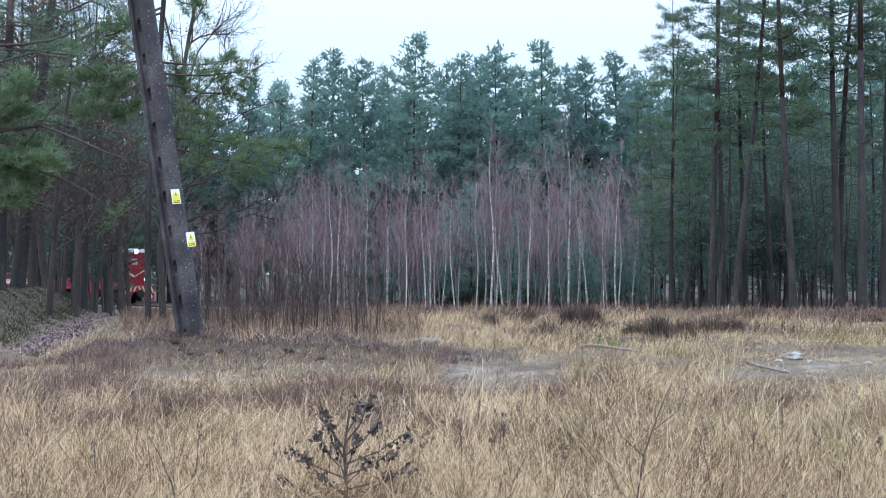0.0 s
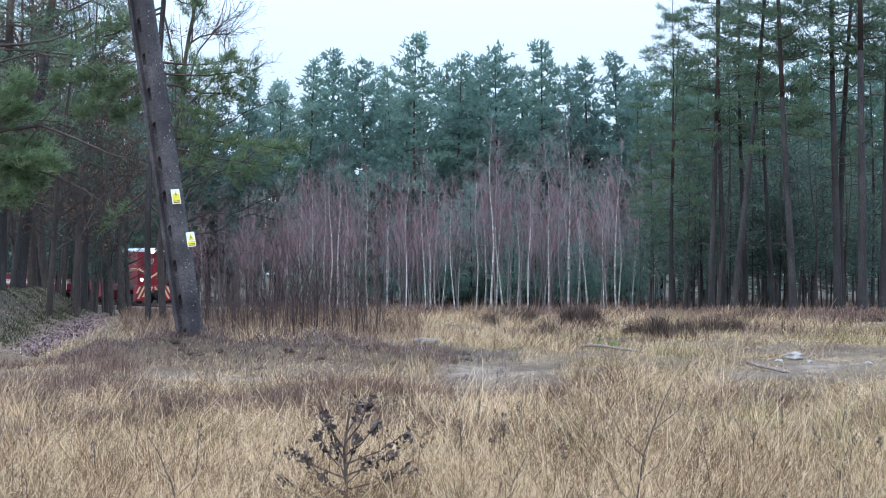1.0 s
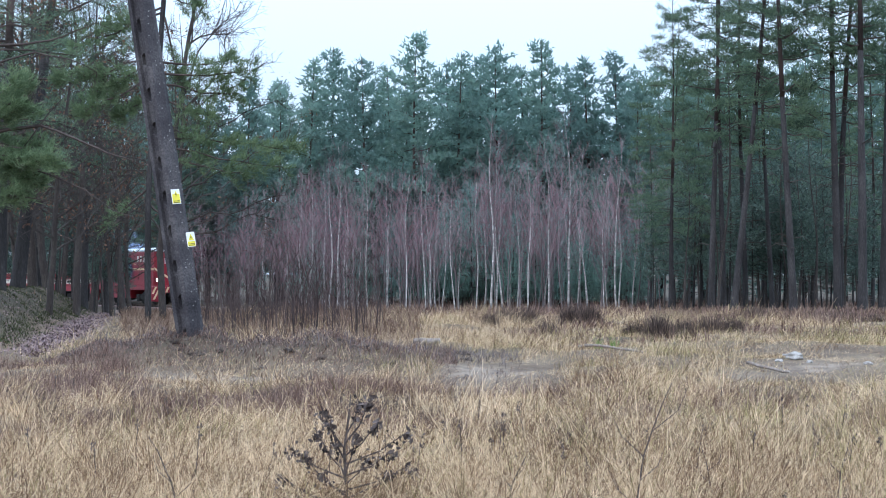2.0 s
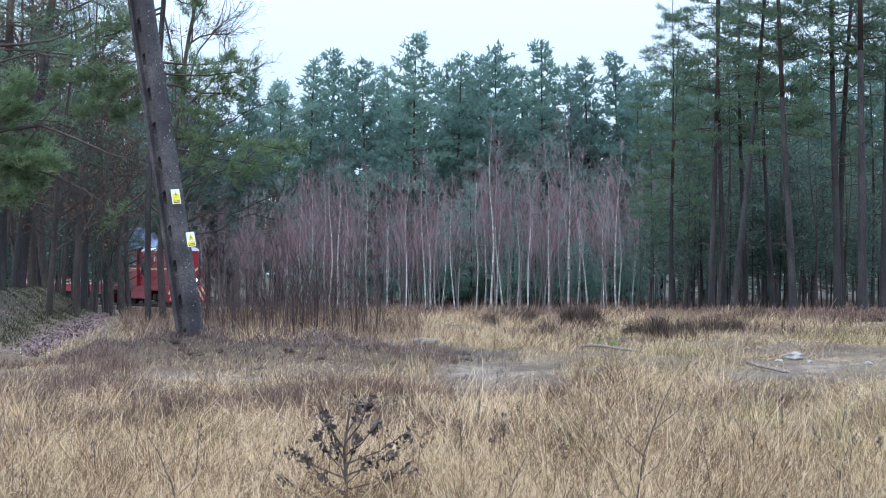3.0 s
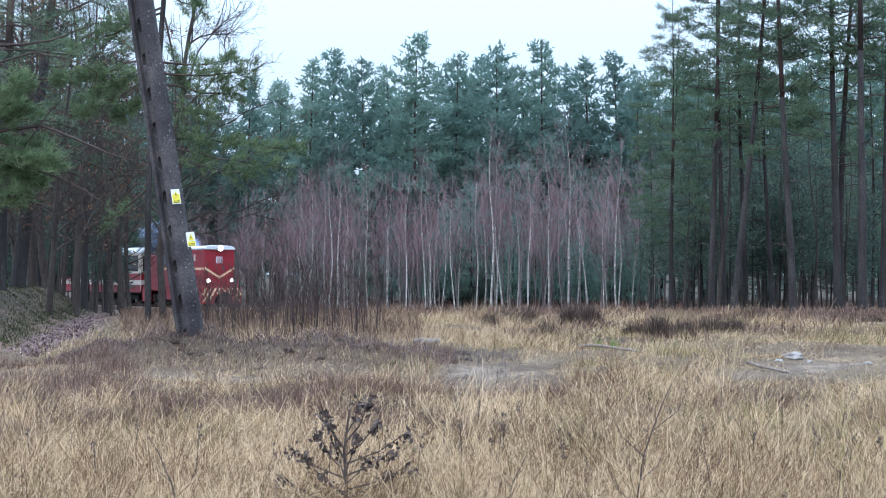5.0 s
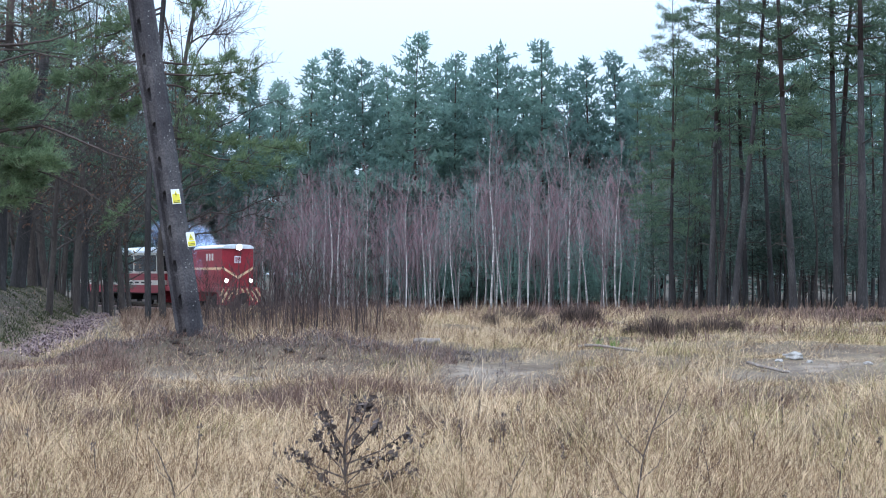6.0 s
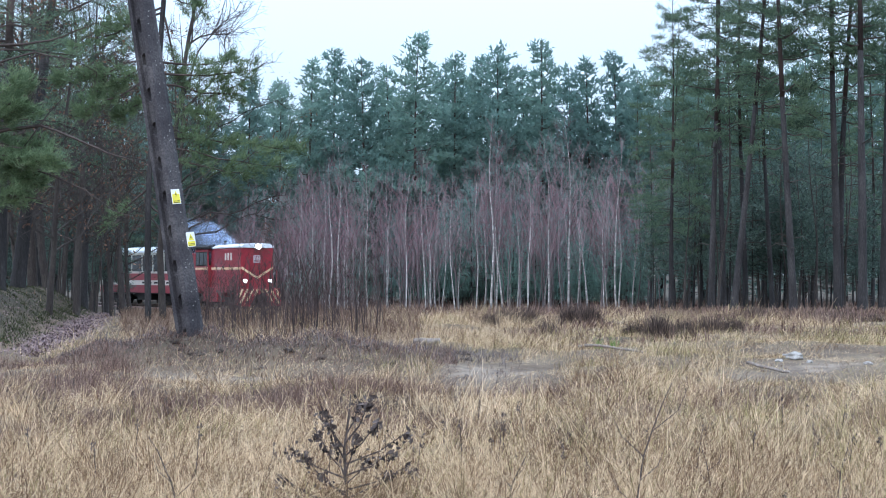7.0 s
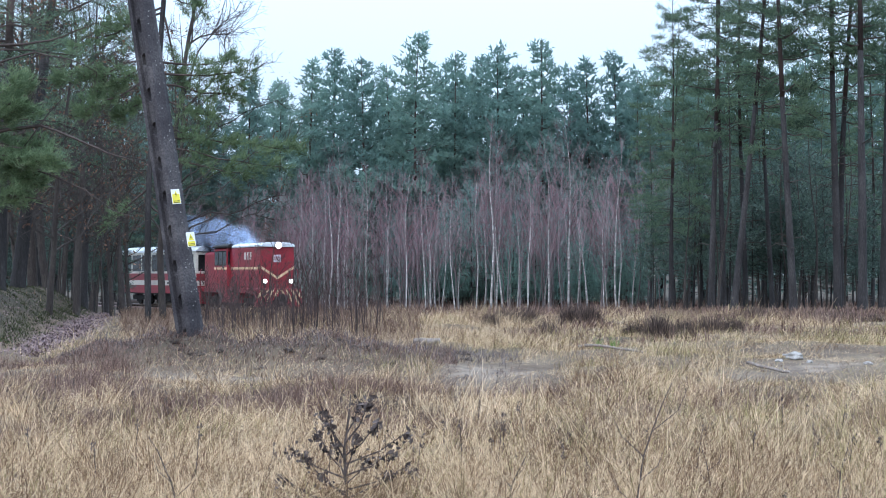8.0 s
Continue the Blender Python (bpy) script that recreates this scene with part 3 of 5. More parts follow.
for i in range(22):
    c = 365 + 35 * i + rnd.uniform(-10, 10)
    d = rnd.uniform(90, 97) if c < 500 else rnd.uniform(77, 84)
    if off_line(c, d, 2.6):
        BIRCH_ROW.append((c, d, i % 4, rnd.uniform(0.68, 0.85)))
for c, d, k, s in BIRCH_ROW:
    broadleaf("birch_tree", BIRCH[k], "slender leafless birch with white bark and reddish twigs", "birches of the thicket", stand(c, d, s, rnd.uniform(0, 360), rnd.uniform(-1.6, 1.6)))
DIM = [bare_tree_parts(7.4 + 0.6 * k, 0.034, 71 + k, 18, 4, 0.9, (0.012 * (k - 1), 0), 0, 5, 0.16, 0.05, 0.15, M_STEM, M_TWIG, 1.7, 0.0052) for k in range(3)]
for i in range(205):
    c = rnd.uniform(530, 1190) if i > 64 else rnd.uniform(335, 580)
    d = rnd.uniform(78, 93) if i > 64 else rnd.uniform(80, 98)
    if not off_line(c, d, 2.6):
        continue
    broadleaf("young_birch", DIM[i % 3], "thin young leafless birch with purplish twigs", "young birches", stand(c, d, rnd.uniform(0.68, 1.0) * (1.14 if c > 840 else 0.96), rnd.uniform(0, 360), rnd.uniform(-2.5, 2.5)))

# thin dark stems deep in the wood
THIN = [bare_tree_parts(9.0 + k, 0.055, 171 + k, 9, 3, 0.8, (0.012 * (k - 0.5), 0), 0, 5, 0.3, 0.0, 0.13, M_BARK, M_BARK, 0.6, 0.009) for k in range(2)]
for i in range(34):
    c = 1160 + 13 * i + rnd.uniform(-9, 9)
    broadleaf("thin_tree", THIN[i % 2], "thin dark bare tree deep in the wood", "thin trees", stand(c, rnd.uniform(56, 86), rnd.uniform(0.75, 1.15), rnd.uniform(0, 360)))
for i in range(16):
    c = -20 + 15 * i + rnd.uniform(-9, 9)
    broadleaf("thin_tree", THIN[i % 2], "thin dark bare tree deep in the wood", "thin trees", stand(c, rnd.uniform(48, 68), rnd.uniform(0.5, 0.9), rnd.uniform(0, 360)))

# the dark wood by the lane
EDGE = [pine_parts(14.0, 0.17, 0.22, 40, 3.3, 8, 10, 0.20, 0.010, 81, M_NEEDLE, (0.02, 0), 0.4, 8, 0.4, 10, 0.7, 0.4, M_LIMB),
        pine_parts(13.0, 0.14, 0.30, 36, 2.8, 8, 10, 0.20, 0.010, 82, M_NEEDLE, (0.05, 0), 0.4, 8, 0.4, 12, 0.7, 0.4, M_LIMB),
        pine_parts(12.0, 0.085, 0.24, 38, 3.0, 8, 10, 0.20, 0.010, 83, M_NEEDLE, (0.004, 0), 0.35, 8, 0.35, 6, 0.7, 0.4, M_LIMB)]
for c, d, k, s, turn, lean in [(8, 37, 0, 1.0, 0, -1.5), (42, 44, 0, 1.25, 0, 3.0), (150, 56, 1, 1.0, 70, 0), (192, 62, 1, 1.0, 220, 0), (-30, 33, 0, 0.95, 200, 0),
                               (60, 60, 0, 1.1, 100, 0), (20, 70, 1, 1.1, 30, 0), (90, 78, 0, 1.1, 10, 0), (-20, 60, 0, 1.1, 170, 0), (362, 104, 0, 1.2, 140, 0), (322, 98, 0, 1.15, 190, 0), (286, 100, 1, 1.2, 40, 0)]:
    pine(EDGE[k], "Scots pine with dark furrowed trunk beside the lane", "pines by the lane", stand(c, d, s, turn, lean))


def place(c, r, d):
    """The point at bearing c and rise r, d metres off."""
    return np.array([east(c, d), d, EYE_Z + 0.0169 * d - (r - 441) / 2600 * d])


def limb_line(pts, d, dy, rng, wobble=0.012):
    """A crooked limb through points of bearing and rise, that comes forward or goes back by dy."""
    raw = [place(c, r, d + dy * i / max(1, len(pts) - 1)) for i, (c, r) in enumerate(pts)]
    out = [raw[0]]
    for a, b in zip(raw, raw[1:]):
        ln = np.linalg.norm(b - a)
        out += [a + (b - a) * f + rng.normal(0, wobble * ln, 3) for f in (0.33, 0.66)] + [b]
    return out


def bough_pine(label, d, trunk, girth, breadth, boughs, dead, seed, size=0.17, width=0.0085):
    """A pine by its trunk line, its needled boughs (ends, number of tufts) and its dead limbs."""
    rng = np.random.default_rng(seed)
    stem, limb = Build(), Build()
    line = limb_line(trunk, d, 0.0, rng, 0.006)
    stem.tube(line, list(np.linspace(girth[0], girth[1], len(line))), 10)
    P, D = [], []
    for c0, r0, c1, r1, count in boughs:
        dy, w = rng.uniform(-0.6, 0.5), breadth * rng.uniform(0.85, 1.2)
        pts = limb_line([(c0, r0), ((c0 + c1) / 2, (r0 + r1) / 2 + 8), (c1, r1)], d, dy, rng, 0.03)
        limb.tube(pts, list(np.linspace(0.032, 0.007, len(pts))), 5)
        p0, p1 = pts[0], pts[-1]
        go = unit(p1 - p0)
        side = unit(np.cross(go, (0, 0, 1.0)))
        for j in range(count):
            g = 1 - 0.68 * rng.uniform(0, 1) ** 1.3
            q = np.array([np.interp(g, np.linspace(0, 1, len(pts)), [p[a] for p in pts]) for a in range(3)])
            reach = side * rng.normal(0, 0.8 * w) + go * abs(rng.normal(0, 0.4 * w)) + np.array([0, 0, rng.normal(0.1, 0.55) * w])
            tip = q + reach
            if j % 3 == 0:
                limb.tube([q, q + reach * 0.5 + rng.normal(0, 0.02, 3), tip], [0.007, 0.005, 0.003], 3)
            for e in range(4):
                P.append(q + reach * (0.55 + 0.16 * e))
                D.append(unit(reach) * 0.6 + go * 0.3 + np.array([0, 0, 0.45]))
    for pts, r in dead:
        ln = limb_line(pts, d, -0.5, rng, 0.02)
        limb.tube(ln, list(np.linspace(r, 0.006, len(ln))), 6)
        for j in range(9):
            q = ln[rng.integers(2, len(ln))]
            e = q + rng.normal(0, 0.28, 3) * (1, 1, 0.7)
            limb.tube([q, (q + e) / 2 + rng.normal(0, 0.04, 3), e], [0.006, 0.004, 0.002], 3)
    tree = tagged(new("pine_tree"), label, "tree", "pines by the lane")
    part("trunk", stem, M_PINE_BARK, tree, smooth=True)
    tagged(part("branchwork", limb, M_LIMB, tree, smooth=True), kind="stuff")
    part("crown", soup("crown", needles(np.array(P), unit(np.array(D)), 8, size, width, rng, 0.42, 0.22), [(0, 1, 2)], M_BOUGH), None, tree)
    return tree


bough_pine("Scots pine with low bright-green boughs over the lane", 27, [(-60, 640), (-56, 400), (-50, 180), (-20, -60)], (0.15, 0.10), 0.20,
           [(-55, 255, 92, 288, 64), (-55, 280, 76, 322, 56), (-55, 240, 84, 258, 44), (-55, 320, 40, 352, 44), (-55, 250, 60, 300, 44),
            (-50, 215, 52, 150, 44), (-50, 220, 42, 188, 40), (-50, 195, 26, 140, 30), (-50, 150, 60, 200, 20)],
           [([(-55, 240), (20, 228), (70, 222), (160, 258), (205, 276), (262, 294)], 0.040), ([(60, 300), (95, 312), (150, 336), (196, 370), (250, 392)], 0.022), ([(-50, 85), (40, 78), (110, 64), (170, 40)], 0.03), ([(-40, 120), (60, 92), (120, 104), (170, 128)], 0.022),
            ([(-45, 250), (40, 262), (85, 200), (112, 172)], 0.02), ([(-50, 360), (20, 346), (90, 360), (120, 345)], 0.014)], 401)
bough_pine("slender Scots pine with long needled boughs behind the pole", 36, [(263, 596), (261, 470), (264, 300), (280, 120), (292, -60)], (0.085, 0.06), 0.29,
           [(282, 100, 100, 140, 70), (280, 130, 140, 196, 70), (280, 150, 205, 205, 50), (284, 90, 170, 160, 60), (290, 20, 190, 40, 50), (290, 10, 120, 90, 40),
            (290, -20, 350, 10, 34), (270, 230, 536, 262, 66), (270, 250, 500, 296, 44), (268, 262, 430, 306, 36), (284, 130, 452, 122, 50), (284, 150, 430, 164, 44), (286, 110, 410, 104, 30),
            (280, 170, 380, 205, 34), (276, 200, 356, 250, 30), (266, 330, 180, 392, 16), (264, 360, 320, 400, 14), (290, 30, 320, 150, 34)],
           [([(264, 380), (235, 372), (200, 400)], 0.014), ([(264, 300), (210, 300), (160, 330)], 0.014)], 402)

OAK = [bare_tree_parts(9.5, 0.10, 91, 22, 11, 1.0, (0.0, 0), 0.10, 7, 0.22, 0.0, 0.33, M_BARK, M_BARK, 0.6, 0.007),
       bare_tree_parts(8.5, 0.085, 92, 22, 11, 1.0, (0.03, 0), 0.5, 7, 0.18, 0.0, 0.36, M_BARK, M_BARK, 0.5, 0.007)]
for c, d, k, s, turn in [(100, 39, 1, 1.05, 40), (60, 50, 0, 1.1, 120), (190, 48, 1, 0.95, 260), (-10, 42, 1, 1.0, 10), (230, 62, 0, 1.0, 10), (318, 46, 0, 1.0, 150), (120, 54, 1, 1.0, 30), (152, 58, 0, 1.0, 90), (20, 50, 1, 0.9, 250), (225, 50, 1, 0.7, 300), (75, 56, 1, 0.8, 200), (18, 46, 1, 1.35, 75), (80, 52, 0, 1.4, 20), (140, 47, 1, 1.35, 130), (205, 54, 1, 1.4, 220), (50, 60, 1, 1.5, 310), (165, 62, 0, 1.5, 250)]:
    broadleaf("oak_tree", OAK[k], "leafless oak with tangled dark branches and few brown leaves", "oaks by the lane", stand(c, d, s, turn))


def sweeping_oak():
    """The leafless oak behind the pole, its crooked limbs spread towards the open heath."""
    rng, d = np.random.default_rng(403), 38
    stem, limb = Build(), Build()
    line = limb_line([(288, 594), (283, 450), (296, 340), (314, 200), (334, 60), (346, -60)], d, 0.0, rng, 0.012)
    stem.tube(line, list(np.linspace(0.10, 0.035, len(line))), 8)
    leaves = []
    for pts in ([(290, 400), (335, 330), (400, 300), (478, 262), (520, 250)], [(294, 360), (340, 260), (410, 215), (490, 178)], [(285, 430), (350, 385), (430, 372), (505, 345)], [(300, 300), (350, 190), (420, 150), (455, 120)],
                [(318, 180), (350, 90), (392, 40), (414, 20)], [(325, 120), (340, 40), (370, -10)], [(330, 80), (372, 60), (408, 62)], [(284, 440), (330, 420), (380, 412), (440, 380), (470, 385)],
                [(310, 230), (260, 160), (200, 120)], [(300, 320), (240, 280), (170, 270)], [(288, 420), (240, 360), (180, 340)], [(312, 215), (370, 150), (400, 100), (396, 70)]):
        ln = limb_line(pts, d, rng.uniform(-1.2, 1.2), rng, 0.05)
        limb.tube(ln, list(np.linspace(0.030, 0.007, len(ln))), 5)
        for j in range(26):
            i = int(rng.integers(2, len(ln)))
            q, go = ln[i], unit(ln[i] - ln[i - 1])
            a = q + (go * 0.6 + rng.normal(0, 0.5, 3) + np.array([0, 0, 0.25])) * rng.uniform(0.25, 0.6)
            b = a + (go * 0.5 + rng.normal(0, 0.5, 3)) * rng.uniform(0.2, 0.5)
            limb.tube([q, (q + a) / 2 + rng.normal(0, 0.03, 3), a, b], [0.009, 0.0075, 0.006, 0.003], 3)
            for u in range(3):
                e = a + (b - a) * rng.uniform(0, 1)
                limb.tube([e, e + (go * 0.4 + rng.normal(0, 0.5, 3)) * 0.3], [0.0045, 0.002], 3)
            if rng.uniform() < 0.10:
                leaves += [b + rng.normal(0, 0.07, 3) for _ in range(4)]
    tree = tagged(new("oak_tree"), "leafless oak with long crooked limbs behind the pole", "tree", "oaks by the lane")
    part("trunk", stem, M_BARK, tree, smooth=True)
    tagged(part("branchwork", limb, M_BARK, tree), kind="stuff")
    part("foliage", leaf_mesh(np.array(leaves), 0.05, rng, M_BROWN_LEAF), None, tree)


sweeping_oak()

# saplings in front of the railway
SAPLING = [bare_tree_parts(2.6 + 0.4 * k, 0.030, 101 + k, 7, 3, 0.8, (0.03 * (k - 1), 0), 0.0, 4, 0.2, 0.0, 0.2, M_SHOOT, M_SHOOT, 1.8, 0.0085) for k in range(3)]
for i in range(165):
    c, d = rnd.uniform(352, 680), rnd.uniform(26.5, 36)
    if c > 560 and rnd.random() < 0.4:
        continue
    broadleaf("sapling", SAPLING[i % 3], "thin dark bare sapling in dry grass", "saplings", stand(c, d, 0.8 * rnd.choice((0.3, 0.36, 0.42, 0.5, 0.62)) * rnd.uniform(0.85, 1.15), rnd.uniform(0, 360)), "sapling")


# ---- grass, heather and litter ----
def blades(x, y, h, w, rng, lean, segs=3, flat=None, sweep=0.0, hook=None):
    """Bent blades that stand on the ground at x, y; flat ones lean over far."""
    n = len(x)
    z = land(x, y)
    az = rng.uniform(0, 2 * np.pi, n)
    b = np.clip(np.abs(rng.normal(0.35, 1.0, n) * lean), 0.05, 1.7)
    side = np.stack([np.cos(az + 1.57), np.sin(az + 1.57) * 0.5, np.zeros(n)], 1) * w[:, None]
    tilt = rng.normal(0, 0.22, (n, 2)) * np.where(rng.uniform(0, 1, (n, 1)) < 0.35, 3.0, 1.0) + (0.08, 0)
    if flat is not None:
        tilt = tilt * np.where(flat, 2.6, 1.0)[:, None]
    tilt = tilt + sweep
    rows = []
    for i in range(segs + 1):
        f = i / segs
        th = b * 1.9 * f ** 1.4
        up, out = h * f * np.cos(th * 0.62), h * f * np.sin(th * 0.62)
        if hook is not None and i == segs:
            up, out = up - 0.17 * h * hook, out - 0.10 * h * hook
        p = np.stack([x + np.cos(az) * out + tilt[:, 0] * h * f, y + np.sin(az) * out + tilt[:, 1] * h * f, z + np.maximum(up, 0.02) - 0.02], 1)
        k = 1 - 0.7 * f
        rows += [p - side * k, p + side * k] if i < segs else [p]
    faces = []
    for i in range(segs - 1):
        a = 2 * i
        faces += [(a, a + 1, a + 3), (a, a + 3, a + 2)]
    a = 2 * (segs - 1)
    return np.stack(rows, 1), faces + [(a, a + 1, a + 2)]


def scatter(n, d0, d1, rng, power=1.0, c0=-90, c1=1660):
    u = rng.uniform(0, 1, n)
    d = (d0 ** power + u * (d1 ** power - d0 ** power)) ** (1 / power)
    return (rng.uniform(c0, c1, n) - 784) / 2600 * d, d


def patch(x, y, a, b, c):
    return 0.5 + 0.25 * np.sin(a * x + 1.7 * b * y + c) + 0.25 * np.sin(1.9 * b * x - a * y + 2 * c)


def heath(x, y):
    """Where heather stands instead of grass."""
    c = x / y * 2600 + 784
    band = (step(13.6, 15.2, y + 0.9 * np.sin(0.8 * x)) - step(18.6, 19.6, y - 3.6 * (1 - step(180, 300, c)))) * (1.0 - 0.75 * step(700, 960, c)) * step(0.1, 0.45, patch(x, y, 1.7, 1.2, 2.2))
    far = (step(25, 30, y) - step(48, 52, y)) * step(820, 900, c) * (0.75 * (patch(x, y, 0.9, 0.5, 1.0) > 0.52) + 0.75 * step(1200, 1330, c) * step(32, 37, y))
    return np.clip(band + far, 0, 1) * step(0.15, 0.5, patch(x, y, 0.9, 0.8, 0.4))


def thicket(x, y):
    """The strip of brown scrub and saplings before the railway."""
    c = x / y * 2600 + 784
    return step(26, 28.5, y) * step(215, 260, c) * (1 - step(640, 760, c))


def lay_grass():
    rng = np.random.default_rng(7)
    sets = [("dry_grass", M_GRASS, 102000, 7.5, 20.0, 0.0, 1.0), ("green_grass", M_GRASS_GREEN, 46000, 7.5, 20.0, 1.0, 1.0),
            ("dry_grass_far", M_GRASS, 260000, 20.0, 52.0, 0.0, 0.6), ("green_grass_far", M_GRASS_GREEN, 120000, 20.0, 52.0, 1.0, 0.6)]
    for name, material, n, d0, d1, green, power in sets:
        near = d1 <= 20
        k = 16
        cx, cy = scatter(n // k, d0, d1, rng, power)
        x = np.repeat(cx, k) + rng.normal(0, 0.075 if near else 0.14, len(cx) * k)
        y = np.repeat(cy, k) + rng.normal(0, 0.075 if near else 0.14, len(cx) * k)
        size = np.repeat(0.35 + 0.95 * rng.uniform(0, 1, len(cx)) ** 1.5, k)
        sweep = np.repeat(rng.normal(0, 0.34, (len(cx), 2)), k, 0)
        mood = np.repeat(rng.uniform(0, 1, len(cx)), k)
        c = x / y * 2600 + 784
        share = np.clip(0.06 + 0.75 * step(900, 1400, c) * patch(x, y, 0.7, 0.4, 2.0) + 0.3 * (patch(x, y, 0.5, 0.9, 0.3) > 0.62) + 0.5 * (y > 21) * step(0.45, 0.7, patch(x, y, 0.35, 0.5, 1.3)), 0, 0.85)
        keep = rng.uniform(0, 1, len(x)) < (share if green else 1 - 0.6 * share)
        keep &= rng.uniform(0, 1, len(x)) > np.clip(cleared(x, y) * 1.1, 0, 0.9)
        keep &= rng.uniform(0, 1, len(x)) > heath(x, y) * 0.8
        keep &= rng.uniform(0, 1, len(x)) > 0.15 * short(x, y)
        if not near:
            keep &= rng.uniform(0, 1, len(x)) > 0.72 * np.exp(-((y - 23.0) / 0.9) ** 2) * (step(-6.4, -5.0, x) - step(-2.6, 1.4, x))
            keep &= rng.uniform(0, 1, len(x)) > 0.95 * step(-0.35, 0.2, lane_x(y) - x) * step(23.0, 24.5, y)
            keep &= rng.uniform(0, 1, len(x)) > 0.78 * thicket(x, y)
            keep &= rng.uniform(0, 1, len(x)) > 0.9 * step(27.2, 29, y) * (1 - step(330, 420, c))
            keep &= rng.uniform(0, 1, len(x)) > 0.88 * step(40, 46, y + 2 * np.sin(0.6 * x) + 9 * step(1290, 1420, c))
        x, y, size, mood, sweep = x[keep], y[keep], size[keep], mood[keep], sweep[keep]
        tall = np.where(y < 14.5, 0.42, 0.24 + 0.1 * patch(x, y, 1.1, 0.6, 3.0)) if near else 0.14 + 0.26 * patch(x, y, 0.9, 0.5, 3.0) ** 2
        tall = tall * (1 - short(x, y)) * (0.65 + 0.7 * patch(x, y, 2.3, 1.6, 0.7))
        # half the blades lie matted, the rest stand as thin arched stalks
        flat = rng.uniform(0, 1, len(x)) < 0.25 + 0.5 * mood
        h = size * tall * rng.uniform(0.5, 1.45, len(x)) * np.where(flat, 0.85, 1.0)
        w = (0.0019 * (0.7 + y / 16) if near else 0.0019 * y / 16) * rng.uniform(0.6, 1.4, len(x))
        v, f = blades(x, y, h, w, rng, np.where(flat, 1.0, 0.35), 3 if near else 2, flat, sweep, (rng.uniform(0, 1, len(x)) < 0.45) * rng.uniform(0.6, 1.5, len(x)) if near else None)
        tagged(new(name.replace("_far", "_patches") if not near else name, soup(name, v, f, material)),
               "tall dry straw-coloured grass on the heath" if not green else "thin green and yellowish grass between the straw", "grass", kind="stuff")
        if near and not green:
            tips = v[(~flat) & (rng.uniform(0, 1, len(x)) < 0.16) & (h > 0.2)]
            way = unit(tips[:, -1] - tips[:, -3])
            head = needles(tips[:, -1] - way * 0.03, way, 7, 0.045, 0.0022, rng, 0.3, 0.45)
            tagged(new("grass_seed_heads", soup("seed_heads", head, [(0, 1, 2)], material)), "pale feathery seed heads on the dry grass", "grass", kind="stuff")


def lay_heather():
    rng = np.random.default_rng(8)
    V = []
    for n, d0, d1 in ((7400, 12.5, 23.4), (2600, 25.0, 52.0)):
        cx, cy = scatter(n, d0, d1, rng)
        ok = rng.uniform(0, 1, n) < heath(cx, cy)
        cx, cy = cx[ok], cy[ok]
        k = 22 if d1 <= 24 else 26
        x = np.repeat(cx, k) + rng.normal(0, 0.08 if d1 <= 24 else 0.2, len(cx) * k)
        y = np.repeat(cy, k) + rng.normal(0, 0.08 if d1 <= 24 else 0.2, len(cx) * k)
        h = np.repeat(rng.uniform(0.16, 0.34, len(cx)), k) * rng.uniform(0.5, 1.2, len(x)) * (1.0 if d1 <= 24 else 1.15)
        v, f = blades(x, y, h, np.full(len(x), 0.0028 if d1 <= 24 else 0.009), rng, 0.6, 2)
        V.append(v)
    tagged(new("heather", soup("heather", np.concatenate(V), f, M_HEATHER)), "withered brown heather in low dark patches", "heather", kind="stuff")


def lay_litter():
    rng = np.random.default_rng(9)
    y = 24.6 + 38 * rng.uniform(0, 1, 9500) ** 1.2
    x = lane_x(y) + rng.normal(0, 0.24, len(y)) * step(24, 27, y)
    x = np.where(rng.uniform(0, 1, len(y)) < 0.14, x - np.abs(rng.normal(0.6, 0.9, len(y))), x)
    p = np.stack([x, y, land(x, y) + 0.015], 1)
    tagged(new("fallen_leaves", leaf_mesh(p, 0.055, rng, M_LITTER, 0.6)), "brown and purplish fallen leaves along the lane", "leaves", kind="stuff")


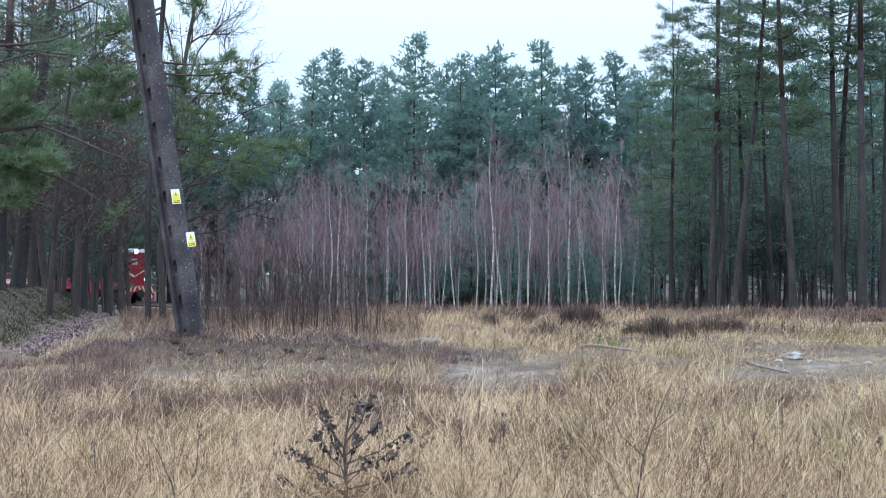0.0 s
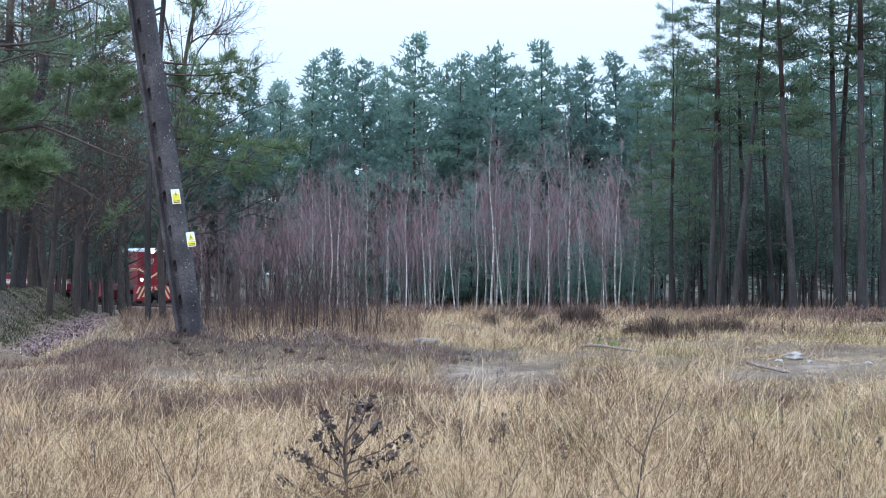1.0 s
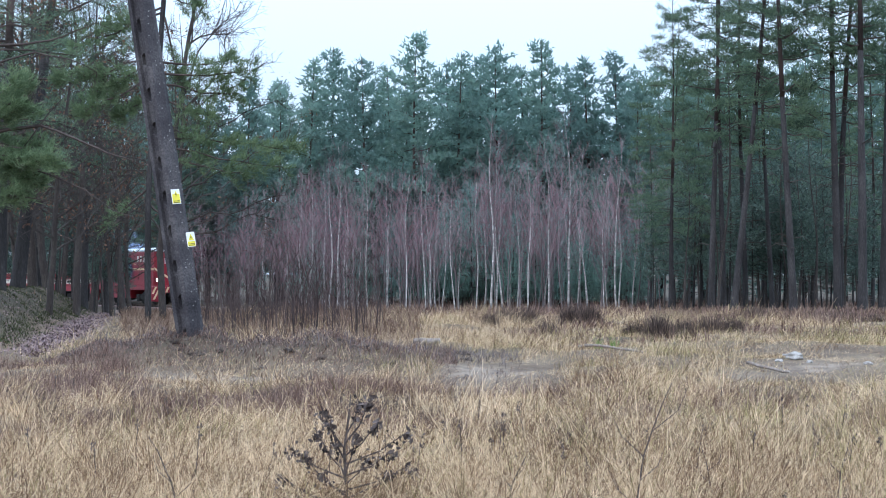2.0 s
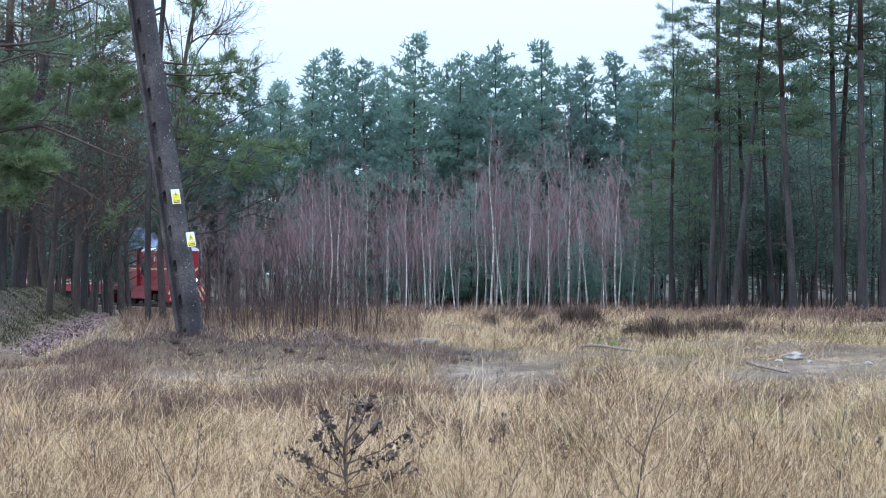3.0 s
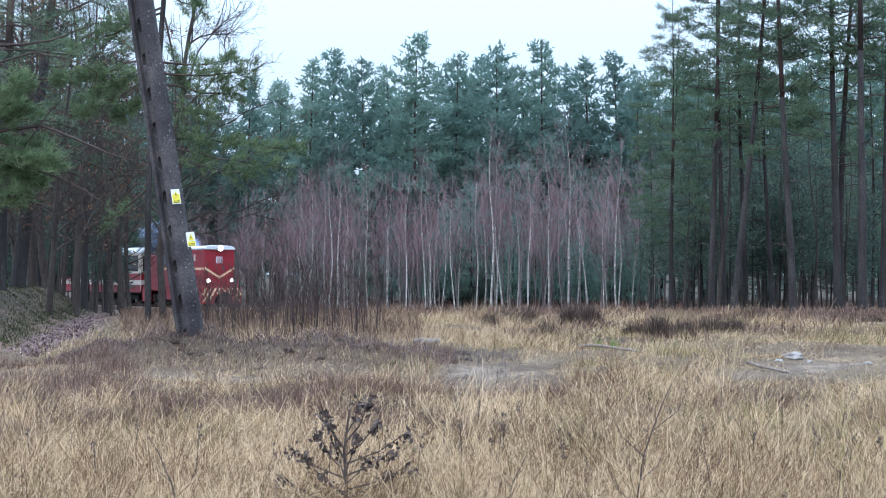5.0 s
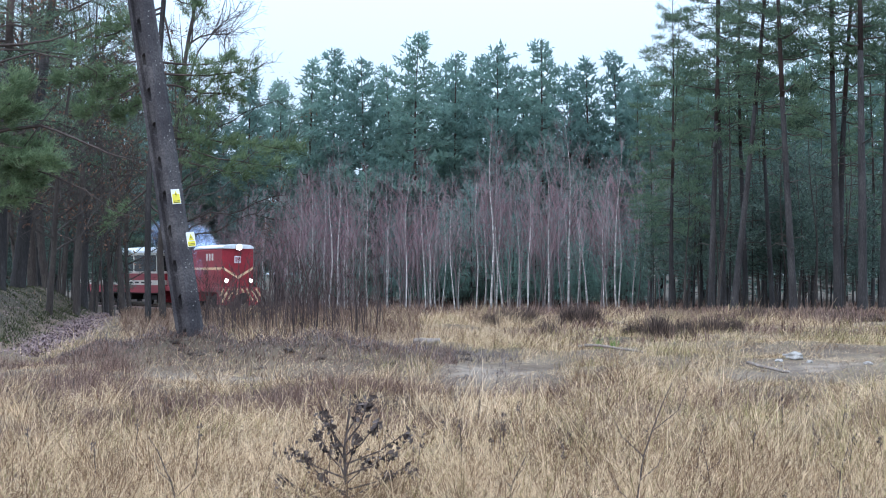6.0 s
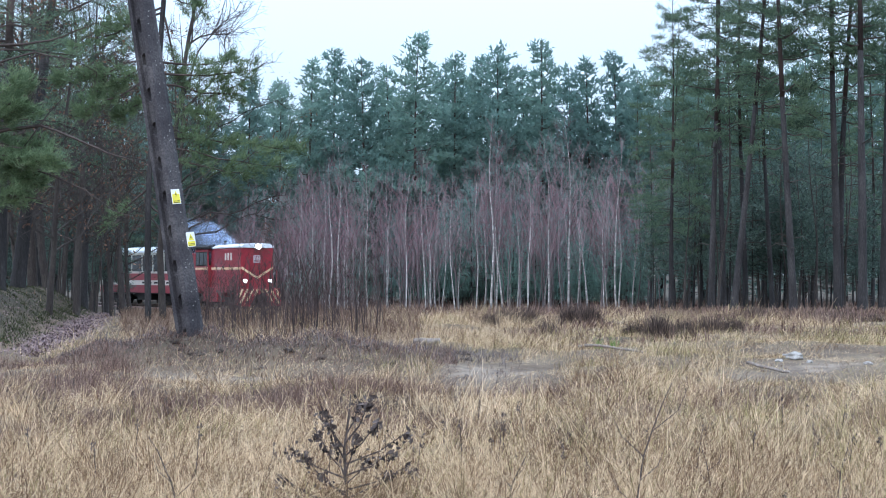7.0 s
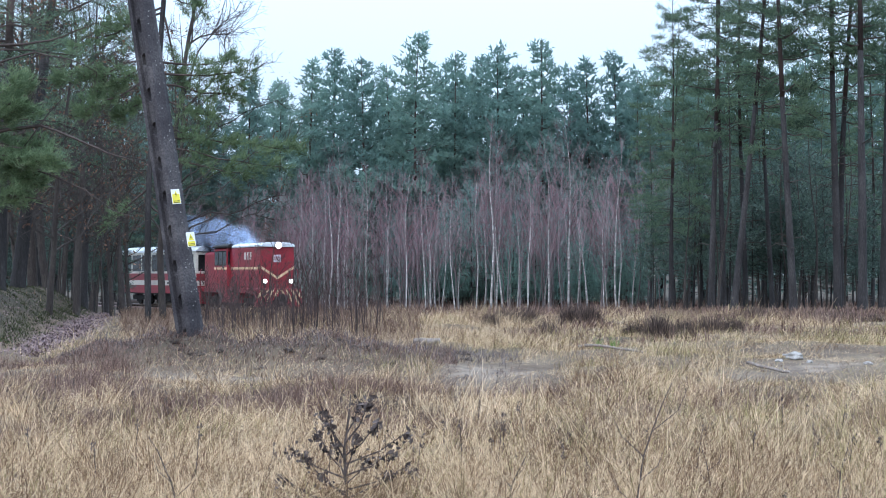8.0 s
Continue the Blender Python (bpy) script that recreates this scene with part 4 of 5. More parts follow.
def lay_moss():
    rng = np.random.default_rng(10)
    y = rng.uniform(24, 60, 24000)
    x = lane_x(y) - 0.9 - np.abs(rng.normal(0, 2.6, len(y)))
    v, f = blades(x, y, rng.uniform(0.04, 0.13, len(x)), np.full(len(x), 0.0055), rng, 0.5, 2)
    tagged(new("bilberry_and_moss", soup("moss", v, f, M_MOSS)), "dark green bilberry and moss on the bank", "undergrowth", kind="stuff")
    y = rng.uniform(25.5, 55, 7000)
    x = lane_x(y) - np.abs(rng.normal(0.85, 0.22, len(y)))
    v, f = blades(x, y, rng.uniform(0.04, 0.15, len(x)), np.full(len(x), 0.006), rng, 0.8, 2)
    tagged(new("bank_grass", soup("bank_grass", v, f, M_MOSS)), "greenish withered grass along the lane's bank", "grass", kind="stuff")
    y = rng.uniform(26.5, 50, 24000)
    x = (rng.uniform(215, 740, len(y)) - 784) / 2600 * y
    ok = x > lane_x(y) + 0.6
    x, y = x[ok], y[ok]
    v, f = blades(x, y, rng.uniform(0.10, 0.40, len(x)), np.full(len(x), 0.0055), rng, 0.7, 2)
    tagged(new("withered_bracken", soup("bracken", v, f, M_BRACKEN)), "reddish-brown withered bracken and stems", "undergrowth", kind="stuff")
    y = 41 + 60 * rng.uniform(0, 1, 25000) ** 1.1
    x = (rng.uniform(500, 1640, len(y)) - 784) / 2600 * y
    v, f = blades(x, y, rng.uniform(0.08, 0.3, len(x)) * (1 + 2.6 * step(60, 76, y) * rng.uniform(0, 1, len(x))), np.full(len(x), 0.014), rng, 0.5, 2)
    tagged(new("forest_floor_scrub", soup("scrub", v, f, M_HEATHER)), "low brown scrub under the trees", "undergrowth", kind="stuff")


def lay_debris():
    rng = np.random.default_rng(12)
    x, y = rng.uniform(-6.4, 0.2, 15000), 23.2 + rng.normal(0, 0.85, 15000)
    v, f = blades(x, y, rng.uniform(0.04, 0.2, len(x)), np.full(len(x), 0.0042), rng, 1.1, 2)
    tagged(new("ridge_debris", soup("debris", v, f, M_HEATHER)), "tangled roots and dry stems on the soil ridge", "debris", kind="stuff")
    x, y = rng.uniform(-6.2, 1.2, 2600), 23.3 + rng.normal(0, 0.6, 2600)
    v, f = blades(x, y, rng.uniform(0.1, 0.32, len(x)), np.full(len(x), 0.004), rng, 1.3, 2)
    tagged(new("ridge_roots", soup("roots", v, f, M_STEM)), "pale dry roots and sticks on the soil ridge", "debris", kind="stuff")
    x, y = rng.uniform(-4.6, 9.0, 16000), rng.uniform(19.2, 23.6, 16000)
    ok = rng.uniform(0, 1, len(x)) < bare(x, y)
    x, y = x[ok], y[ok]
    v, f = blades(x, y, rng.uniform(0.03, 0.12, len(x)), np.full(len(x), 0.0035), rng, 1.6, 2)
    tagged(new("sand_litter", soup("sand_litter", v, f, M_BRACKEN)), "dry stems and crumbs scattered over the sand", "debris", kind="stuff")


lay_debris()
lay_moss()
lay_grass()
lay_heather()
lay_litter()


# ---- concrete pole ----
def concrete_pole():
    """A leaning concrete line pole of H section, its web pierced by a row of long holes."""
    top = 8.6
    px, py = east(345, 23.4), 23.4
    pole = tagged(new("utility_pole"), "leaning grey concrete utility pole with a row of holes", "pole")
    pole.matrix_basis = pose(px, py, float(land(px, py)) - 0.35, 0, -8.7, 0) @ pose(0, 0, 0, 0, 0, 46)
    half, depth = 0.17, 0.37
    web, front, back = Build(), Build(), Build()

    def k(z):
        return 1.0 - 0.012 * z
    for b, y0, y1, ch in ((front, -depth / 2, -depth / 2 + 0.09, 0.035), (back, depth / 2 - 0.09, depth / 2, 0.0)):
        rows = []
        for z in np.linspace(0, top, 18):
            s = k(z)
            ring = [(-half * s, y1), (-half * s, y0 + ch), (-half * s + ch, y0), (half * s - 3.4 * ch, y0), (half * s, y0 + 2.3 * ch), (half * s, y1)]
            rows.append([(x, y * s, z) for x, y in ring])
        base = len(b.v)
        for r in rows:
            b.v += [Vector(p) for p in r]
        for i in range(len(rows) - 1):
            for j in range(6):
                q, w = base + 6 * i, (j + 1) % 6
                b.f.append((q + j, q + w, q + 6 + w, q + 6 + j))
        b.f.append(tuple(range(base, base + 6)))
        b.f.append(tuple(range(base + 6 * (len(rows) - 1), base + 6 * len(rows))))
    # the web lies back between the flanges; each hole has its own rim
    n, pitch, t = 24, 0.555, 0.105
    ya, yb = -depth / 2 + 0.085, depth / 2 - 0.085
    for i in range(int(top / pitch)):
        z0, z1 = i * pitch, (i + 1) * pitch
        zc = (z0 + z1) / 2
        ring_in, ring_out = [], []
        for a in range(n):
            w = 2 * math.pi * a / n
            c, s = math.cos(w), math.sin(w)
            ring_in.append(((ya + yb) / 2 + c * 0.08, zc + s * 0.075 + (0.045 if s > 0 else -0.045)))
            m = max(abs(c), abs(s))
            ring_out.append(((ya + yb) / 2 + c / m * (yb - ya) / 2, zc + s / m * (z1 - z0) / 2))
        base = len(web.v)
        for x in (-t, t):
            web.v += [Vector((x, y, z)) for y, z in ring_in] + [Vector((x, y, z)) for y, z in ring_out]
        for a in range(n):
            r = (a + 1) % n
            web.f.append((base + a, base + r, base + n + r, base + n + a))
            web.f.append((base + 2 * n + a, base + 3 * n + a, base + 3 * n + r, base + 2 * n + r))
            web.f.append((base + a, base + 2 * n + a, base + 2 * n + r, base + r))
    part("web", web.mesh("web", M_CONCRETE, weld=True), None, pole)
    part("flange", front, M_CONCRETE, pole, bevel=0.006)
    part("flange", back, M_CONCRETE, pole, bevel=0.006)
    spots = np.random.default_rng(4)
    li = Build()
    for i in range(90):
        z, x, r = spots.uniform(0.3, 6.5), spots.uniform(-0.14, 0.14), spots.uniform(0.005, 0.013)
        li.disc((x * k(z) * 0.8, -depth / 2 * k(z) - 0.003, z), r, 0.004, 7)
    tagged(part("lichen", li, M_LICHEN, pole, "pale lichen spots"), kind="stuff")
    for z, x, mats, turn in ((2.49, -0.05, (M_SIGN_Y, M_SIGN_W), 2), (1.79, 0.115, (M_SIGN_W, M_SIGN_Y), 0)):
        y = -depth / 2 * k(z) - 0.012
        sign = part("warning_sign", sheet(x, y, z, 0.165, 0.235, 0.004), M_SIGN_W, pole, "white and yellow high-voltage warning plate")
        low = Build()
        h = 0.15 if mats[0] is M_SIGN_Y else 0.075
        low.box(x - 0.07, x + 0.07, y - 0.003, y, z - 0.107, z - 0.107 + h)
        part("yellow_field", low, M_SIGN_Y, sign)
        tri = Build()
        zt = z + 0.03
        tri.prism([(x - 0.055, zt - 0.045), (x + 0.055, zt - 0.045), (x, zt + 0.06)], y - 0.0055, y - 0.003)
        part("triangle", tri, M_SIGN_Y, sign)
        bolt = Build()
        bolt.prism([(x + 0.008, zt + 0.035), (x - 0.016, zt - 0.004), (x - 0.002, zt - 0.004), (x - 0.008, zt - 0.035), (x + 0.014, zt + 0.008), (x + 0.002, zt + 0.008)], y - 0.008, y - 0.0055)
        part("lightning_mark", bolt, M_DARK, sign)
        bars = Build()
        for q in range(2):
            bars.box(x - 0.055, x + 0.055, y - 0.0055, y - 0.003, z - 0.075 - 0.022 * q, z - 0.066 - 0.022 * q)
        part("text_bars", bars, M_DARK, sign)
    return pole


def sheet(x, y, z, w, h, t):
    b = Build()
    b.box(x - w / 2, x + w / 2, y, y + t, z - h / 2, z + h / 2)
    return b


concrete_pole()


# ---- railway ----
GAUGE = 0.75
RAIL_Z = -0.14
_t = np.arange(-26, 8.01, 0.05)
_p = np.array([rail_point(max(t, -4)) if t >= -4 else rail_point(-4) + (t + 4) * (rail_point(-3.9) - rail_point(-4)) / 0.1 for t in _t])
_d = rail_point(8.0) - rail_point(7.9)
_tail, _a = [], math.atan2(_d[1], _d[0])
_q = rail_point(8.0)
for _i in range(160):
    _a += 0.0085
    _q = _q + 0.3 * np.array([math.cos(min(_a, 0.0)), math.sin(min(_a, 0.0))])
    _tail.append(_q)
TRACK = np.vstack([_p, np.array(_tail)])
_s = np.concatenate([[0], np.cumsum(np.linalg.norm(np.diff(TRACK, axis=0), axis=1))])


def along(s):
    return np.array([np.interp(s, _s, TRACK[:, 0]), np.interp(s, _s, TRACK[:, 1])])


def run_of(t):
    """How far along the line the engine's front is at t seconds."""
    return float(np.interp(t, _t, _s[:len(_t)]))


def railway():
    line = tagged(new("railway_track"), "narrow-gauge railway track with rusty rails on dark sleepers", "railway", kind="structure")
    total = _s[-1]
    bed = Build()
    st = np.arange(0, total, 1.0)
    rows = []
    for s in st:
        p, d = along(s), along(s + 0.2) - along(s - 0.2)
        nrm = np.array([-d[1], d[0]]) / max(np.hypot(*d), 1e-6)
        rows.append([(p[0] + nrm[0] * o, p[1] + nrm[1] * o, z) for o, z in ((-1.6, -0.42), (-0.95, -0.27), (0.95, -0.27), (1.6, -0.42))])
    for r in rows:
        bed.v += [Vector(q) for q in r]
    for i in range(len(rows) - 1):
        for j in range(3):
            bed.f.append((4 * i + j, 4 * i + j + 1, 4 * i + 5 + j, 4 * i + 4 + j))
    part("ballast", bed, M_LITTER, line)
    for off in (-GAUGE / 2, GAUGE / 2):
        rail = Build()
        pts = []
        for s in np.arange(0.5, total - 0.5, 1.0):
            p, d = along(s), along(s + 0.2) - along(s - 0.2)
            nrm = np.array([-d[1], d[0]]) / np.hypot(*d)
            pts.append((p[0] + nrm[0] * off, p[1] + nrm[1] * off, RAIL_Z - 0.045))
        rail.tube(pts, [0.045] * len(pts), 6)
        part("rail", rail, M_STEEL, line)
    sl = Build()
    sl.box(-0.75, 0.75, -0.1, 0.1, -0.06, 0.06)
    me = sl.mesh("sleeper", M_DARK)
    for s in np.arange(total - 75, total - 1, 0.7)[:110]:
        p, d = along(s), along(s + 0.2) - along(s - 0.2)
        o = part("sleeper", me, None, line)
        o.matrix_basis = pose(p[0], p[1], RAIL_Z - 0.14, 0, 0, math.degrees(math.atan2(d[1], d[0])) + 90)


railway()


def hoods(b, w, h0, h1, y0, y1, bow=0.08):
    """A long rounded body: section in x and z, drawn along y."""
    ring = [(-w / 2, h0), (w / 2, h0), (w / 2, h1 - 0.12), (w / 2 - 0.04, h1 - 0.05), (w / 2 - 0.16, h1), (0, h1 + bow), (-w / 2 + 0.16, h1), (-w / 2 + 0.04, h1 - 0.05), (-w / 2, h1 - 0.12)]
    b.prism(ring, y0, y1)


def wheelset(parent, y, r):
    """Two flanged wheels on their axle."""
    b = Build()
    b.tube([(-0.5, 0, 0), (0.5, 0, 0)], [0.06, 0.06], 8)
    for sx in (-1, 1):
        x = sx * GAUGE / 2
        b.disc((x - 0.045, 0, 0), r, 0.09, 20, "x")
        b.disc((x - sx * 0.06 - 0.012, 0, 0), r + 0.025, 0.024, 20, "x")
    ob = part("wheelset", b, M_DARK, parent)
    ob.location = (0, y, r)
    return ob


def locomotive():
    """The engine faces -y in its own space, its front hood at y = 0, on rails at z = 0."""
    loco = tagged(new("diesel_locomotive"), "red narrow-gauge diesel locomotive with yellow stripes and lit lamps", "locomotive")
    W, LEN, CAB0, CAB1 = 1.76, 8.9, 4.55, 6.7
    body = Build()
    hoods(body, W, 1.12, 3.22, 0.0, CAB0, 0.05)
    part("front_hood", body, M_RED, loco, bevel=0.03)
    rear = Build()
    hoods(rear, W, 1.12, 3.0, CAB1, LEN, 0.05)
    part("rear_hood", rear, M_RED, loco, bevel=0.03)
    cab = Build()
    hoods(cab, 2.14, 1.05, 3.22, CAB0, CAB1, 0.08)
    cabo = part("cab", cab, M_RED, loco, bevel=0.03)
    for y0, y1, w, h in ((-0.06, CAB0 - 0.1, W + 0.02, 3.2), (CAB0 - 0.22, CAB1 + 0.15, 2.26, 3.22)):
        roof = Build()
        ring = [(-w / 2, h - 0.03), (w / 2, h - 0.03), (w / 2, h + 0.06), (w / 2 - 0.2, h + 0.17), (0, h + 0.22), (-w / 2 + 0.2, h + 0.17), (-w / 2, h + 0.06)]
        roof.prism(ring, y0, y1)
        part("roof", roof, M_ROOF if y0 < 1 else M_DARK, loco, "pale grey roof" if y0 < 1 else "dark sooty cab roof", bevel=0.02)
    # underframe, skirt and the striped apron
    fr = Build()
    fr.box(-1.02, 1.02, -0.25, LEN + 0.25, 0.86, 1.12)
    part("underframe", fr, M_RED, loco, bevel=0.02)
    tank = Build()
    tank.box(-0.98, 0.98, 3.3, 5.7, 0.35, 0.86)
    part("fuel_tank", tank, M_RED, loco, bevel=0.03)
    for end, yb in ((-1, -0.28), (1, LEN + 0.28)):
        apron = Build()
        ring = [(-1.1, 1.1), (1.1, 1.1), (1.18, 0.75), (1.18, 0.22), (0.5, 0.16), (0.36, 0.5), (0.2, 0.72), (-0.2, 0.72), (-0.36, 0.5), (-0.5, 0.16), (-1.18, 0.22), (-1.18, 0.75)]
        apron.prism(ring, yb - 0.05, yb + 0.05)
        ap = part("apron", apron, M_RED, loco, "red buffer beam apron with yellow stripes", bevel=0.012)
        if end < 0:
            for sx in (-1, 1):
                for x0, bot in ((0.02, 0.74), (0.28, 0.44), (0.56, 0.32), (0.84, 0.66)):
                    s = Build()
                    top, x1 = 1.06, x0 + 0.6 * (1.06 - bot)
                    s.prism([(sx * x0, top), (sx * (x0 + 0.13), top), (sx * (x1 + 0.1), bot), (sx * (x1 - 0.03), bot)], yb - 0.056, yb - 0.05)
                    part("stripe", s, M_STRIPE, ap)
        hook = Build()
        hook.box(-0.09, 0.09, min(yb, yb + end * 0.45), max(yb, yb + end * 0.45), 0.5, 0.68)
        hook.disc((0, yb + end * 0.45 - (0.06 if end < 0 else 0), 0.6), 0.26, 0.06, 18)
        part("coupler", hook, M_DARK, loco, "dark central buffer and coupler", bevel=0.01)
        for sx in (-1, 1):
            st = Build()
            for z in (0.3, 0.62):
                st.box(sx * 1.0 - 0.16, sx * 1.0 + 0.16, yb + (0.06 if end < 0 else -0.34), yb + (0.34 if end < 0 else -0.06), z, z + 0.04)
            st.box(sx * 1.14 - 0.02, sx * 1.14 + 0.02, yb + (0.06 if end < 0 else -0.34), yb + (0.34 if end < 0 else -0.06), 0.22, 1.05)
            part("footstep", st, M_RED, loco)
            rail = Build()
            rail.tube([(sx * 1.0, yb + 0.1, 1.1), (sx * 1.0, yb + 0.1, 2.0), (sx * 0.9, yb + 0.2, 2.1)], [0.018] * 3, 6)
            part("handrail", rail, M_RED, loco)
    # V stripe on the nose, side stripes
    for sx in (-1, 1):
        v = Build()
        v.prism([(0, 1.57), (0, 1.70), (sx * (W / 2 - 0.03), 2.22), (sx * (W / 2 - 0.03), 2.09)], -0.006, 0.004)
        part("chevron_stripe", v, M_STRIPE, loco, "cream-yellow chevron stripe")
        s = Build()
        s.box(sx * W / 2 - 0.005, sx * W / 2 + 0.005, 0.05, CAB0, 2.06, 2.18)
        part("side_stripe", s, M_STRIPE, loco)
        s = Build()
        s.box(sx * 1.07 - 0.005, sx * 1.07 + 0.005, CAB0 + 0.04, CAB1 - 0.04, 2.06, 2.18)
        part("side_stripe", s, M_STRIPE, cabo)
        # louvres and doors on the hood's side
        for j in range(3):
            lv = Build()
            lv.box(sx * W / 2 - 0.01, sx * W / 2 + 0.02, 1.35 + 0.42 * j, 1.57 + 0.42 * j, 2.55, 2.92)
            part("louvre", lv, M_CREAM, loco, "pale air louvre")
        for j in range(4):
            dr = Build()
            dr.box(sx * W / 2 - 0.01, sx * W / 2 + 0.012, 0.35 + 1.02 * j, 1.27 + 1.02 * j, 1.2, 2.0)
            door = part("engine_door", dr, M_RED, loco, bevel=0.006)
            hd = Build()
            hd.box(sx * (W / 2 + 0.02) - 0.012, sx * (W / 2 + 0.02) + 0.012, 1.15 + 1.02 * j, 1.2 + 1.02 * j, 1.5, 1.66)
            part("door_handle", hd, M_DARK, door)
        for y0, y1 in ((CAB0 + 0.18, CAB0 + 0.70), (CAB0 + 0.82, CAB0 + 1.34), (CAB0 + 1.46, CAB0 + 1.98)):
            g = Build()
            g.box(sx * 1.07 - 0.01, sx * 1.07 + 0.012, y0, y1, 2.32, 2.98)
            win = part("cab_window", g, M_GLASS, cabo, "dark cab side window")
            f = Build()
            for a, b2, c, d in ((y0 - 0.05, y1 + 0.05, 2.98, 3.03), (y0 - 0.05, y1 + 0.05, 2.27, 2.32), (y0 - 0.05, y0, 2.32, 2.98), (y1, y1 + 0.05, 2.32, 2.98)):
                f.box(sx * 1.07 - 0.01, sx * 1.07 + 0.025, a, b2, c, d)
            part("window_frame", f, M_DARK, win)
        lamp = Build()
        lamp.disc((sx * 0.68, -0.10, 1.48), 0.098, 0.02, 24)
        cas = Build()
        cas.disc((sx * 0.68, -0.085, 1.48), 0.125, 0.09, 24)
        hl = part("headlight", cas, M_DARK, loco, "round lit headlight")
        part("lens", lamp, M_LAMP, hl)
    cas, lamp = Build(), Build()
    cas.disc((0, -0.14, 3.24), 0.17, 0.25, 24)
    lamp.disc((0, -0.155, 3.24), 0.15, 0.02, 24)
    hl = part("headlight", cas, M_DARK, loco, "large lit roof headlight")
    part("lens", lamp, M_LAMP, hl)
    nw = Build()
    nw.box(-0.2, 0.16, -0.02, 0.01, 2.42, 2.78)
    w = part("nose_hatch", nw, M_ROOF, loco, "small pinkish hatch pane in the nose", bevel=0.01)
    grille = Build()
    for j in range(5):
        grille.box(-0.17, 0.13, -0.03, -0.018, 2.46 + 0.06 * j, 2.49 + 0.06 * j)
    part("grille_bar", grille, M_RED, w)
    for x0 in (-1.03, 0.91):
        fw = Build()
        fw.box(x0, x0 + 0.12, CAB0 - 0.012, CAB0 + 0.01, 2.3, 3.0)
        part("cab_front_window", fw, M_GLASS, cabo, "narrow dark cab front window")
    ex = Build()
    ex.tube([(-0.25, CAB0 - 0.45, 3.3), (-0.25, CAB0 - 0.45, 3.62)], [0.09, 0.08], 10)
    part("exhaust_stack", ex, M_DARK, loco, "sooty exhaust stack")
    horn = Build()
    horn.tube([(0.35, CAB0 + 0.5, 3.42), (0.35, CAB0 + 0.2, 3.5), (0.35, CAB0 - 0.05, 3.5)], [0.02, 0.03, 0.07], 8)
    part("horn", horn, M_DARK, loco)
    wheels = [wheelset(loco, y, 0.375) for y in (0.9, 2.4, 6.6, 8.1)]
    for y0 in (0.55, 6.25):
        for sx in (-1, 1):
            bg = Build()
            bg.box(sx * 0.72 - 0.05, sx * 0.72 + 0.05, y0, y0 + 2.2, 0.3, 0.62)
            for a in (0.35, 1.85):
                bg.box(sx * 0.72 - 0.1, sx * 0.72 + 0.1, y0 + a - 0.14, y0 + a + 0.14, 0.2, 0.56)
            part("bogie_frame", bg, M_DARK, loco, bevel=0.015)
    return loco, wheels, LEN


